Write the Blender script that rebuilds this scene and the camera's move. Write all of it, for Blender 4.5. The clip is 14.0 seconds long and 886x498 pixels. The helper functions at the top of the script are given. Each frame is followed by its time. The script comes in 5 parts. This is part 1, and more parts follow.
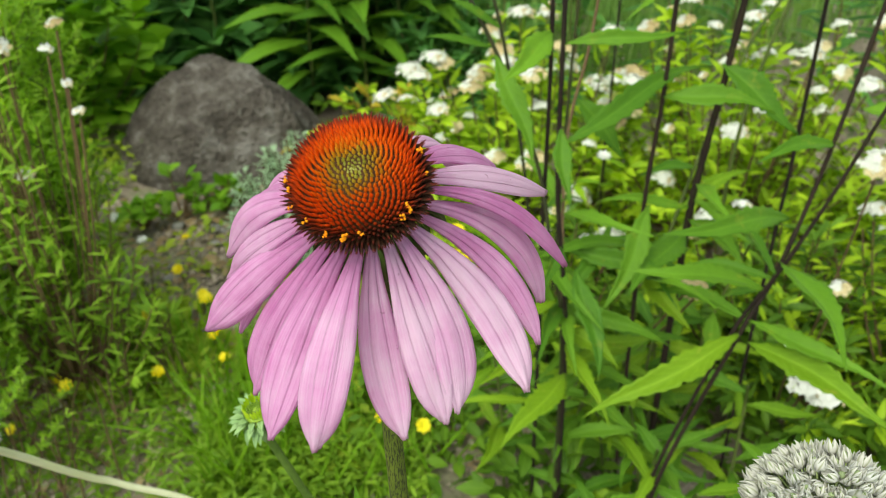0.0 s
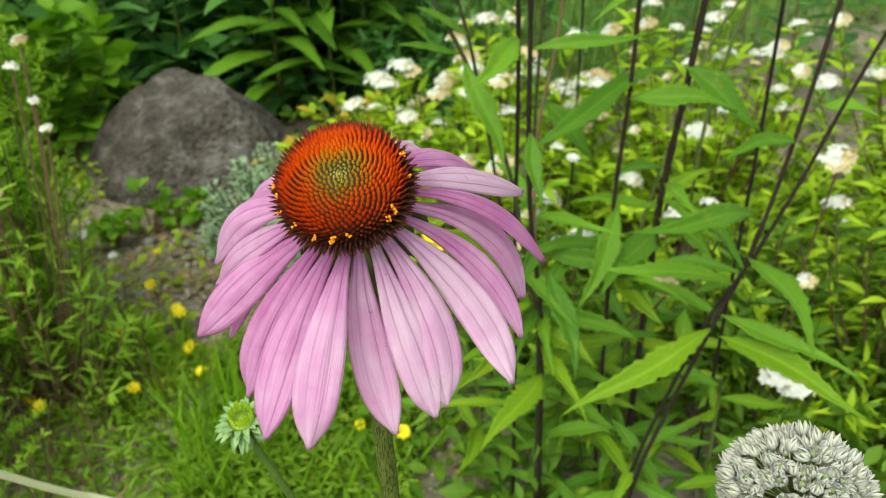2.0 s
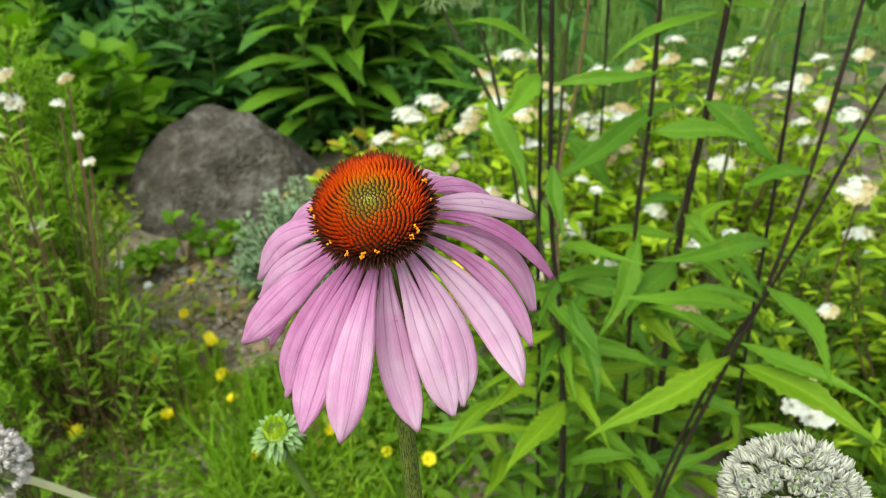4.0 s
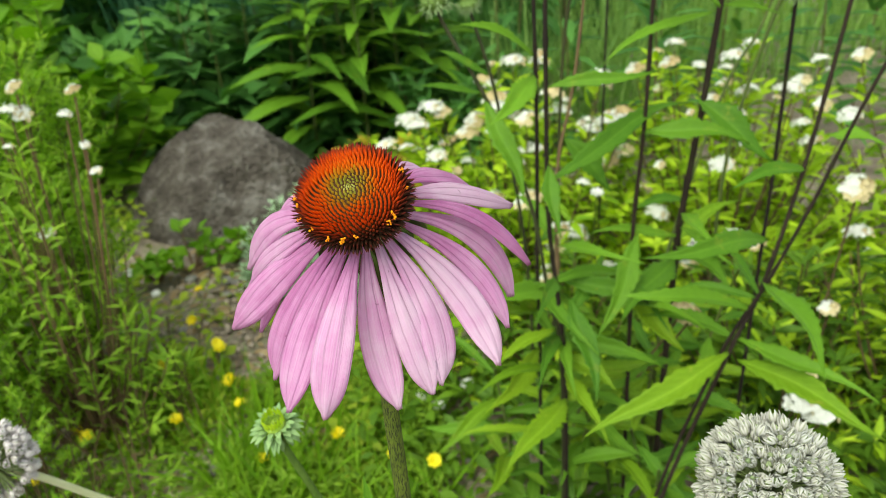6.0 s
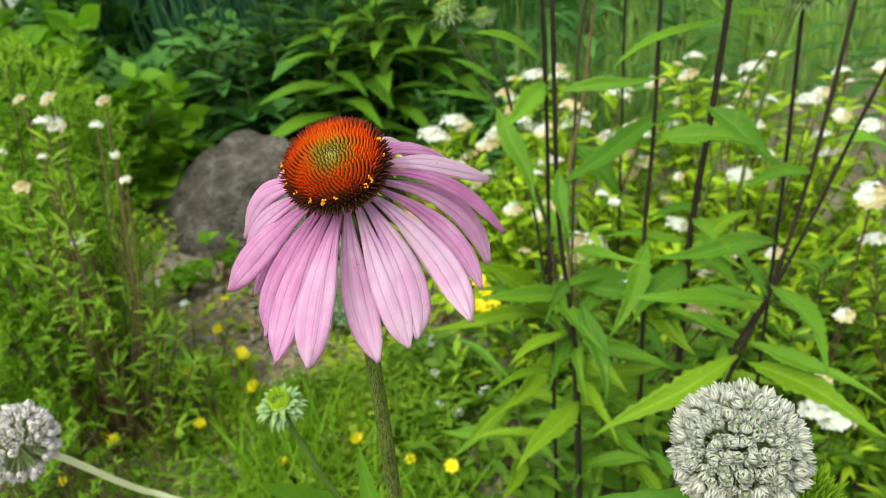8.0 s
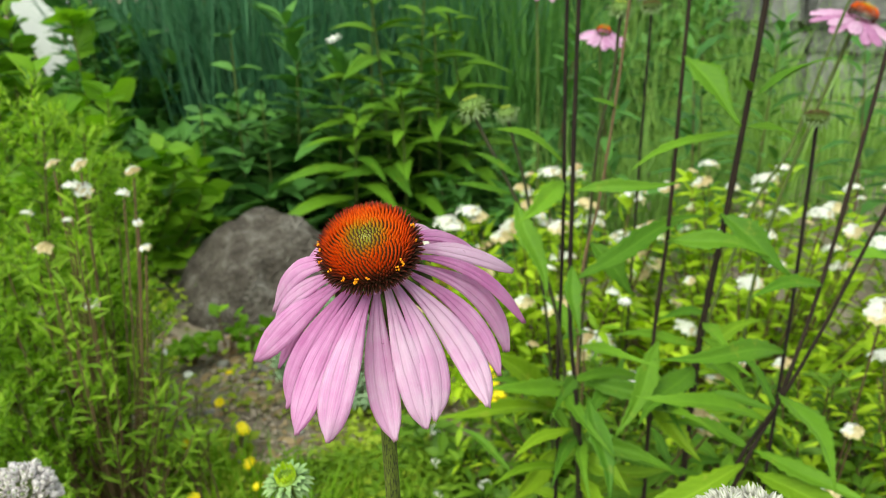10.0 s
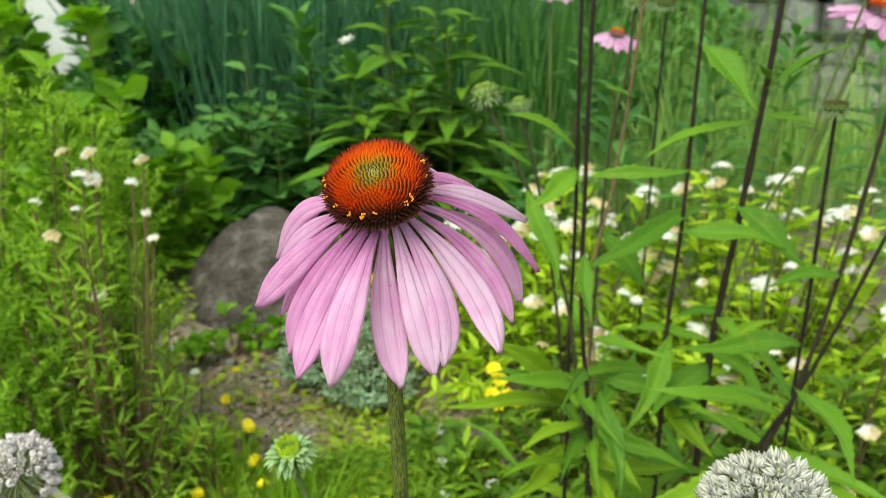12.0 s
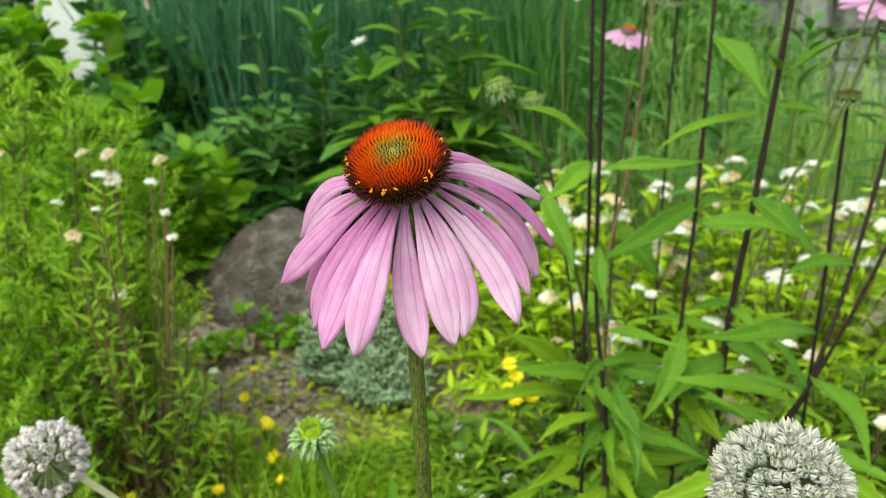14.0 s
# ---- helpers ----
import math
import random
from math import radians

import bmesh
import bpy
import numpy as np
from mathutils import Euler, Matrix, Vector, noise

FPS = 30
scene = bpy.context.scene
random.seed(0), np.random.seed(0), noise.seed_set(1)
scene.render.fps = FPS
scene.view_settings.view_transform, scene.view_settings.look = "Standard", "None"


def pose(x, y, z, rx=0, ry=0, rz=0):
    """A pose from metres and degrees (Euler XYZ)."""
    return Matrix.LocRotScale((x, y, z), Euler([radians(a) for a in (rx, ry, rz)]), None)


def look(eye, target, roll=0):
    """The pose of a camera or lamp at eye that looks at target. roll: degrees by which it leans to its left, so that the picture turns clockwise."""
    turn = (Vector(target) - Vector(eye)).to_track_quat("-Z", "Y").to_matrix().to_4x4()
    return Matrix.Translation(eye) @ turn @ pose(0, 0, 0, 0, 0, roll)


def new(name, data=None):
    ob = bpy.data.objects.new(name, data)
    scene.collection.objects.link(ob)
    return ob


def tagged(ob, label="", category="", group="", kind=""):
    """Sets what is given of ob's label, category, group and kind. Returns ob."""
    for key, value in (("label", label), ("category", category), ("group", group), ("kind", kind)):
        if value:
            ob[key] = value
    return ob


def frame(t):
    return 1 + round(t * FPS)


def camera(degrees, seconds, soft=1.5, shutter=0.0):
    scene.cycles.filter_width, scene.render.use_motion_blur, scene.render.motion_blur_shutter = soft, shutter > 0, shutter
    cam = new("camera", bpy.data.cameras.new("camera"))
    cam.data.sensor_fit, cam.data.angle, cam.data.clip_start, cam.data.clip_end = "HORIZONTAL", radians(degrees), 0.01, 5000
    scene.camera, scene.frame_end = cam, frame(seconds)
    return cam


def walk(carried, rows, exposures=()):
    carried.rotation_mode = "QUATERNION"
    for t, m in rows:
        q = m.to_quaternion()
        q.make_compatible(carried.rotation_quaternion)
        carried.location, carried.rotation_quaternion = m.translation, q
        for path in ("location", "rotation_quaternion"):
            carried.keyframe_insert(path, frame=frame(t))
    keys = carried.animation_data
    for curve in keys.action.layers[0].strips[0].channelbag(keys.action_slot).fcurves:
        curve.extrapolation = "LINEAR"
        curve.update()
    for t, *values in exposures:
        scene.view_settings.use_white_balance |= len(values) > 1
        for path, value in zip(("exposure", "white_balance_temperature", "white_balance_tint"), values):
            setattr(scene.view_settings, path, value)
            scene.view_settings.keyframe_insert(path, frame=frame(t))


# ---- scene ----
cam = camera(56.0, 14.0, 0.85)
PATH = [
    (0, (0.0000, 0.0000, 0.7913), (0.0000, 1.6940, -0.2719), -1.21),
    (0.5, (0.0028, 0.0101, 0.7913), (0.0477, 1.6861, -0.2990), -1.31),
    (1, (0.0086, 0.0053, 0.7890), (0.0659, 1.6829, -0.2984), -1.74),
    (1.5, (0.0049, 0.0010, 0.7923), (0.0659, 1.6826, -0.2886), -1.91),
    (2, (-0.0031, -0.0073, 0.7938), (0.0659, 1.6936, -0.2561), -1.83),
    (2.5, (0.0033, -0.0111, 0.7985), (0.0489, 1.7059, -0.2262), -2.19),
    (3, (0.0013, -0.0192, 0.8029), (0.0195, 1.7105, -0.2009), -2.20),
    (5.3, (-0.0020, -0.0420, 0.7999), (-0.0012, 1.7075, -0.1693), -3.20),
    (5.5, (0.0001, -0.0438, 0.7980), (-0.0073, 1.7013, -0.1790), -3.07),
    (6, (0.0071, -0.0442, 0.8025), (-0.0080, 1.7099, -0.1581), -3.85),
    (6.5, (0.0143, -0.0465, 0.8011), (-0.0077, 1.7202, -0.1362), -4.04),
    (7, (0.0181, -0.0507, 0.8002), (-0.0138, 1.7218, -0.1257), -4.14),
    (7.5, (0.0223, -0.0591, 0.7969), (-0.0254, 1.7131, -0.1290), -4.22),
    (8, (0.0228, -0.0690, 0.7952), (-0.0621, 1.7095, -0.1157), -4.75),
    (8.5, (0.0303, -0.0819, 0.7973), (-0.0769, 1.7116, -0.0812), -4.87),
    (9, (0.0258, -0.0859, 0.8006), (-0.0840, 1.7326, -0.0244), -3.74),
    (9.2, (0.0208, -0.0815, 0.8065), (-0.0869, 1.7550, 0.0220), -2.91),
    (11.3, (0.0152, -0.0772, 0.7757), (-0.0863, 1.7956, 0.0812), -0.24),
    (11.5, (0.0144, -0.0758, 0.7739), (-0.0974, 1.7968, 0.0805), -0.28),
    (12, (0.0167, -0.0761, 0.7741), (-0.1031, 1.7972, 0.0840), -0.52),
    (12.5, (0.0180, -0.0765, 0.7730), (-0.1118, 1.7975, 0.0866), -0.65),
    (13, (0.0177, -0.0797, 0.7725), (-0.1156, 1.7934, 0.0840), -1.19),
    (13.5, (0.0163, -0.0850, 0.7696), (-0.1364, 1.7862, 0.0802), -1.45),
    (14, (0.0159, -0.0880, 0.7694), (-0.1373, 1.7851, 0.0854), -1.50),
]
EXPOSURE = [(0.0, 0.90, 6800, -8), (3.0, 0.93, 6800, -8), (9.0, 1.02, 6800, -8), (14.0, 1.05, 6800, -8)]
walk(cam, [(t, look(eye, target, roll)) for t, eye, target, roll in PATH], EXPOSURE)

cam.data.dof.use_dof = True
cam.data.dof.focus_distance = 0.235
cam.data.dof.aperture_fstop = 26

# ---- world and sun: bright, thinly overcast daylight ----
SUN_UP, SUN_TURN = radians(58), radians(215)
world = bpy.data.worlds.new("sky")
scene.world = world
world.use_nodes = True
wn, wl = world.node_tree.nodes, world.node_tree.links
sky = wn.new("ShaderNodeTexSky")
sky.sky_type, sky.sun_disc = "NISHITA", False
sky.sun_elevation, sky.sun_rotation = SUN_UP, SUN_TURN
grey = wn.new("ShaderNodeHueSaturation")
grey.inputs["Saturation"].default_value = 0.30
wl.new(sky.outputs[0], grey.inputs["Color"])
wl.new(grey.outputs[0], wn["Background"].inputs["Color"])
wn["Background"].inputs["Strength"].default_value = 0.11
sun = new("sun", bpy.data.lights.new("sun", "SUN"))
sun.data.energy, sun.data.angle, sun.data.color = 2.0, radians(60), (1.0, 0.94, 0.84)
sun_dir = Vector((math.sin(SUN_TURN) * math.cos(SUN_UP), math.cos(SUN_TURN) * math.cos(SUN_UP), math.sin(SUN_UP)))
sun.matrix_world = look(sun_dir * 10, (0, 0, 0))

rng = np.random.default_rng(7)
UP = Vector((0, 0, 1))


# ---- materials ----
def material(name):
    m = bpy.data.materials.new(name)
    m.use_nodes = True
    nt = m.node_tree
    return m, nt.nodes, nt.links, nt.nodes["Principled BSDF"]


def ramp(nodes, links, fac, stops):
    r = nodes.new("ShaderNodeValToRGB")
    els = r.color_ramp.elements
    while len(els) < len(stops):
        els.new(0.5)
    for e, (p, c) in zip(els, stops):
        e.position, e.color = p, (*c, 1)
    links.new(fac, r.inputs[0])
    return r.outputs[0]


def noise_tex(nodes, links, vec, scale, detail=4, rough=0.55):
    n = nodes.new("ShaderNodeTexNoise")
    n.inputs["Scale"].default_value, n.inputs["Detail"].default_value, n.inputs["Roughness"].default_value = scale, detail, rough
    links.new(vec, n.inputs["Vector"])
    return n.outputs["Fac"]


def mix(nodes, links, fac, a, b, blend="MIX"):
    m = nodes.new("ShaderNodeMix")
    m.data_type, m.blend_type = "RGBA", blend
    for sock, v in ((m.inputs["Factor"], fac), (m.inputs["A"], a), (m.inputs["B"], b)):
        if isinstance(v, tuple):
            sock.default_value = (*v, 1)
        elif isinstance(v, (int, float)):
            sock.default_value = v
        else:
            links.new(v, sock)
    return m.outputs["Result"]


def calc(nodes, links, op, a, b=None):
    m = nodes.new("ShaderNodeMath")
    m.operation = op
    for sock, v in zip(m.inputs, (a, b)):
        if v is None:
            continue
        if isinstance(v, (int, float)):
            sock.default_value = v
        else:
            links.new(v, sock)
    return m.outputs[0]


def bumped(nodes, links, shader, height, strength, dist):
    b = nodes.new("ShaderNodeBump")
    b.inputs["Strength"].default_value, b.inputs["Distance"].default_value = strength, dist
    links.new(height, b.inputs["Height"])
    links.new(b.outputs[0], shader.inputs["Normal"])


def leaf_material(name, dark, light, thin=0.35, rough=0.5, vein=0.25, spot=(0.30, 0.26, 0.05), spots=0.0, glow=(1.08, 1.2, 0.5)):
    """Leaf: colour varied from leaf to leaf and along the blade, paler midrib and side veins, thin enough to pass light."""
    dark, light = ((c[0] * 0.92, c[1] * 1.02, c[2] * 0.38) for c in (dark, light))
    dark, light = tuple(dark), tuple(light)
    m, n, l, p = material(name)
    geo, tc, uv = n.new("ShaderNodeNewGeometry"), n.new("ShaderNodeTexCoord"), n.new("ShaderNodeUVMap")
    info = n.new("ShaderNodeObjectInfo")
    big = noise_tex(n, l, tc.outputs["Object"], 9, 3)
    fine = noise_tex(n, l, tc.outputs["Object"], 160, 4)
    island = calc(n, l, "FRACT", calc(n, l, "ADD", geo.outputs["Random Per Island"], info.outputs["Random"]))
    f = calc(n, l, "ADD", calc(n, l, "MULTIPLY", island, 0.65), calc(n, l, "MULTIPLY", big, 0.55))
    f = calc(n, l, "ADD", f, calc(n, l, "MULTIPLY", calc(n, l, "SUBTRACT", fine, 0.5), 0.35))
    f = calc(n, l, "SUBTRACT", f, 0.12)
    col = ramp(n, l, f, [(0.0, dark), (0.55, tuple((a + b) / 2 for a, b in zip(dark, light))), (1.0, light)])
    sep = n.new("ShaderNodeSeparateXYZ")
    l.new(uv.outputs[0], sep.inputs[0])
    off = calc(n, l, "ABSOLUTE", calc(n, l, "SUBTRACT", sep.outputs[0], 0.5))
    rib = calc(n, l, "SMOOTH_MIN", 1.0, calc(n, l, "DIVIDE", 0.012, calc(n, l, "ADD", off, 0.008)))
    wave = calc(n, l, "SINE", calc(n, l, "MULTIPLY", calc(n, l, "SUBTRACT", sep.outputs[1], calc(n, l, "MULTIPLY", off, 0.35)), 75.0))
    side = calc(n, l, "POWER", calc(n, l, "MAXIMUM", wave, 0.0), 8.0)
    veins = calc(n, l, "MAXIMUM", rib, calc(n, l, "MULTIPLY", side, 0.35))
    pale = tuple(min(1, c * 1.5 + 0.03) for c in light)
    col = mix(n, l, calc(n, l, "MULTIPLY", veins, vein), col, pale)
    if spots:
        blot = ramp(n, l, noise_tex(n, l, tc.outputs["Object"], 45, 5, 0.7), [(0.60, (0, 0, 0)), (0.72, (1, 1, 1))])
        col = mix(n, l, calc(n, l, "MULTIPLY", blot, spots), col, spot)
    l.new(col, p.inputs["Base Color"])
    l.new(calc(n, l, "ADD", rough - 0.1, calc(n, l, "MULTIPLY", fine, 0.25)), p.inputs["Roughness"])
    p.inputs["Specular IOR Level"].default_value = 0.22
    bumped(n, l, p, calc(n, l, "ADD", calc(n, l, "MULTIPLY", veins, -0.6), calc(n, l, "MULTIPLY", fine, 0.5)), 0.35, 0.0008)
    tr = n.new("ShaderNodeBsdfTranslucent")
    l.new(mix(n, l, 1.0, col, glow, "MULTIPLY"), tr.inputs["Color"])
    sh = n.new("ShaderNodeMixShader")
    sh.inputs[0].default_value = thin
    l.new(p.outputs[0], sh.inputs[1])
    l.new(tr.outputs[0], sh.inputs[2])
    l.new(sh.outputs[0], n["Material Output"].inputs["Surface"])
    return m


def plain_material(name, a, b, scale=200, rough=0.6, bump=0.3, dist=0.0004, thin=0.0, spot=None, spot_scale=300, spot_from=0.55, stretch=1.0):
    """Two-tone grain at two scales with relief; spot: a third colour in flecks; thin: share of light let through."""
    m, n, l, p = material(name)
    tc, info = n.new("ShaderNodeTexCoord"), n.new("ShaderNodeObjectInfo")
    lo, hi = noise_tex(n, l, tc.outputs["Object"], scale * 0.15, 4), noise_tex(n, l, tc.outputs["Object"], scale, 5)
    f = calc(n, l, "ADD", calc(n, l, "MULTIPLY", lo, 0.6), calc(n, l, "MULTIPLY", hi, 0.4))
    f = calc(n, l, "ADD", f, calc(n, l, "MULTIPLY", calc(n, l, "SUBTRACT", info.outputs["Random"], 0.5), 0.25))
    col = ramp(n, l, f, [(0.3, a), (0.7, b)])
    if spot:
        mp = n.new("ShaderNodeMapping")
        mp.inputs["Scale"].default_value = (1, 1, stretch)
        l.new(tc.outputs["Object"], mp.inputs["Vector"])
        s = ramp(n, l, noise_tex(n, l, mp.outputs[0], spot_scale, 4, 0.65), [(spot_from, (0, 0, 0)), (spot_from + 0.08, (1, 1, 1))])
        col = mix(n, l, s, col, spot)
    l.new(col, p.inputs["Base Color"])
    p.inputs["Roughness"].default_value = rough
    p.inputs["Specular IOR Level"].default_value = 0.3
    bumped(n, l, p, hi, bump, dist)
    if thin:
        tr = n.new("ShaderNodeBsdfTranslucent")
        l.new(col, tr.inputs["Color"])
        sh = n.new("ShaderNodeMixShader")
        sh.inputs[0].default_value = thin
        l.new(p.outputs[0], sh.inputs[1])
        l.new(tr.outputs[0], sh.inputs[2])
        l.new(sh.outputs[0], n["Material Output"].inputs["Surface"])
    return m


def petal_material(name, deep, mid, pale):
    """Ray petal: lengthwise veins, paler towards the tip and edges, faint blotches, light passing through."""
    m, n, l, p = material(name)
    uv, tc, info = n.new("ShaderNodeUVMap"), n.new("ShaderNodeTexCoord"), n.new("ShaderNodeObjectInfo")
    sep = n.new("ShaderNodeSeparateXYZ")
    l.new(uv.outputs[0], sep.inputs[0])
    comb = n.new("ShaderNodeCombineXYZ")
    l.new(calc(n, l, "MULTIPLY", sep.outputs[0], 13.0), comb.inputs[0])
    l.new(calc(n, l, "MULTIPLY", sep.outputs[1], 1.1), comb.inputs[1])
    l.new(calc(n, l, "MULTIPLY", info.outputs["Random"], 37.0), comb.inputs[2])
    streak = noise_tex(n, l, comb.outputs[0], 1.6, 5, 0.6)
    blot = noise_tex(n, l, tc.outputs["Object"], 110, 4)
    fine = noise_tex(n, l, tc.outputs["Object"], 900, 3)
    thread = n.new("ShaderNodeCombineXYZ")
    l.new(calc(n, l, "MULTIPLY", sep.outputs[0], 46.0), thread.inputs[0])
    l.new(calc(n, l, "MULTIPLY", sep.outputs[1], 2.2), thread.inputs[1])
    l.new(calc(n, l, "MULTIPLY", info.outputs["Random"], 91.0), thread.inputs[2])
    threads = noise_tex(n, l, thread.outputs[0], 1.0, 3, 0.5)
    f = calc(n, l, "ADD", calc(n, l, "MULTIPLY", streak, 0.30), calc(n, l, "MULTIPLY", blot, 0.46))
    f = calc(n, l, "ADD", f, calc(n, l, "MULTIPLY", threads, 0.24))
    f = calc(n, l, "ADD", f, calc(n, l, "MULTIPLY", calc(n, l, "SUBTRACT", info.outputs["Random"], 0.5), 0.32))
    f = calc(n, l, "ADD", f, calc(n, l, "MULTIPLY", ramp(n, l, sep.outputs[1], [(0.0, (0, 0, 0)), (0.35, (0.7, 0.7, 0.7)), (1.0, (1, 1, 1))]), 0.16))
    col = ramp(n, l, f, [(0.40, deep), (0.58, mid), (0.80, pale)])
    wob = calc(n, l, "MULTIPLY", calc(n, l, "SUBTRACT", blot, 0.5), 0.07)
    off = calc(n, l, "ABSOLUTE", calc(n, l, "SUBTRACT", calc(n, l, "ABSOLUTE", calc(n, l, "SUBTRACT", calc(n, l, "ADD", sep.outputs[0], wob), 0.5)), 0.19))
    groove = ramp(n, l, off, [(0.0, (1, 1, 1)), (0.036, (0, 0, 0))])
    groove = calc(n, l, "MULTIPLY", groove, ramp(n, l, sep.outputs[1], [(0.02, (0.9, 0.9, 0.9)), (0.95, (0.35, 0.35, 0.35))]))
    col = mix(n, l, calc(n, l, "MULTIPLY", groove, 0.5), col, tuple(c * 0.72 for c in deep))
    speck = ramp(n, l, noise_tex(n, l, tc.outputs["Object"], 420, 2, 0.5), [(0.73, (0, 0, 0)), (0.76, (1, 1, 1))])
    col = mix(n, l, calc(n, l, "MULTIPLY", speck, 0.35), col, (0.30, 0.07, 0.20))
    brown = ramp(n, l, calc(n, l, "ADD", sep.outputs[1], calc(n, l, "MULTIPLY", blot, 0.02)), [(0.985, (0, 0, 0)), (1.0, (1, 1, 1))])
    col = mix(n, l, calc(n, l, "MULTIPLY", brown, 0.35), col, (0.28, 0.09, 0.13))
    l.new(col, p.inputs["Base Color"])
    p.inputs["Roughness"].default_value = 0.55
    p.inputs["Specular IOR Level"].default_value = 0.15
    bumped(n, l, p, calc(n, l, "SUBTRACT", calc(n, l, "ADD", calc(n, l, "MULTIPLY", threads, 0.8), calc(n, l, "MULTIPLY", fine, 0.2)), groove), 0.8, 0.0006)
    tr = n.new("ShaderNodeBsdfTranslucent")
    l.new(col, tr.inputs["Color"])
    sh = n.new("ShaderNodeMixShader")
    sh.inputs[0].default_value = 0.45
    l.new(p.outputs[0], sh.inputs[1])
    l.new(tr.outputs[0], sh.inputs[2])
    l.new(sh.outputs[0], n["Material Output"].inputs["Surface"])
    return m


def spine_material():
    """Cone bristles: green at the middle of the cone, orange-red over it, dark brown below; dark feet, coloured far up
    to paint shade into the gaps, and wine-red tips.
    """
    m, n, l, p = material("cone_bristle")
    uv, geo = n.new("ShaderNodeUVMap"), n.new("ShaderNodeNewGeometry")
    sep = n.new("ShaderNodeSeparateXYZ")
    l.new(uv.outputs[0], sep.inputs[0])
    u = calc(n, l, "ADD", sep.outputs[0], calc(n, l, "MULTIPLY", calc(n, l, "SUBTRACT", geo.outputs["Random Per Island"], 0.5), 0.10))
    body = ramp(n, l, u, [(0.0, (0.40, 0.40, 0.12)), (0.10, (0.30, 0.28, 0.030)), (0.21, (0.50, 0.23, 0.014)), (0.33, (0.80, 0.140, 0.008)), (0.60, (0.74, 0.085, 0.008)), (0.70, (0.26, 0.036, 0.010)), (0.79, (0.050, 0.020, 0.011))])
    foot = ramp(n, l, u, [(0.0, (0.36, 0.38, 0.08)), (0.12, (0.24, 0.20, 0.03)), (0.30, (0.36, 0.085, 0.010)), (0.60, (0.20, 0.045, 0.010)), (0.80, (0.03, 0.015, 0.008))])
    col = mix(n, l, ramp(n, l, sep.outputs[1], [(0.15, (0, 0, 0)), (0.46, (1, 1, 1))]), foot, body)
    tip = calc(n, l, "MULTIPLY", ramp(n, l, sep.outputs[1], [(0.70, (0, 0, 0)), (0.96, (1, 1, 1))]), ramp(n, l, u, [(0.2, (0, 0, 0)), (0.5, (0.85, 0.85, 0.85))]))
    col = mix(n, l, tip, col, (0.20, 0.012, 0.012))
    l.new(col, p.inputs["Base Color"])
    p.inputs["Roughness"].default_value = 0.55
    p.inputs["Specular IOR Level"].default_value = 0.18
    return m


def tepal_material(name, edge, rib):
    """Papery tepal: white with a grey-green rib down its middle."""
    m, n, l, p = material(name)
    uv, tc, info = n.new("ShaderNodeUVMap"), n.new("ShaderNodeTexCoord"), n.new("ShaderNodeObjectInfo")
    sep = n.new("ShaderNodeSeparateXYZ")
    l.new(uv.outputs[0], sep.inputs[0])
    off = calc(n, l, "ABSOLUTE", calc(n, l, "SUBTRACT", sep.outputs[0], 0.5))
    grain = noise_tex(n, l, tc.outputs["Object"], 3.5, 4)
    col = ramp(n, l, calc(n, l, "ADD", off, calc(n, l, "MULTIPLY", calc(n, l, "SUBTRACT", grain, 0.5), 0.25)), [(0.04, rib), (0.22, edge)])
    aged = calc(n, l, "MULTIPLY", info.outputs["Random"], 0.45)
    col = mix(n, l, calc(n, l, "MULTIPLY", aged, grain), col, (0.52, 0.44, 0.28))
    l.new(col, p.inputs["Base Color"])
    p.inputs["Roughness"].default_value = 0.6
    tr = n.new("ShaderNodeBsdfTranslucent")
    l.new(col, tr.inputs["Color"])
    sh = n.new("ShaderNodeMixShader")
    sh.inputs[0].default_value = 0.25
    l.new(p.outputs[0], sh.inputs[1])
    l.new(tr.outputs[0], sh.inputs[2])
    l.new(sh.outputs[0], n["Material Output"].inputs["Surface"])
    return m


def ground_material():
    """Bare garden soil with fine gravel, dry bits and mossy stretches."""
    m, n, l, p = material("garden_soil")
    tc = n.new("ShaderNodeTexCoord")
    big, mid, fine = (noise_tex(n, l, tc.outputs["Object"], s, d, 0.6) for s, d in ((2.2, 4), (14, 5), (120, 6)))
    soil = ramp(n, l, calc(n, l, "ADD", calc(n, l, "MULTIPLY", mid, 0.5), calc(n, l, "MULTIPLY", fine, 0.5)), [(0.30, (0.11, 0.082, 0.066)), (0.50, (0.27, 0.215, 0.175)), (0.70, (0.47, 0.40, 0.345))])
    moss = ramp(n, l, fine, [(0.3, (0.05, 0.085, 0.012)), (0.7, (0.16, 0.24, 0.035))])
    col = mix(n, l, ramp(n, l, calc(n, l, "ADD", calc(n, l, "MULTIPLY", big, 0.6), calc(n, l, "MULTIPLY", mid, 0.4)), [(0.52, (0, 0, 0)), (0.64, (1, 1, 1))]), soil, moss)
    l.new(col, p.inputs["Base Color"])
    p.inputs["Roughness"].default_value = 0.95
    bumped(n, l, p, calc(n, l, "ADD", mid, fine), 0.9, 0.012)
    return m


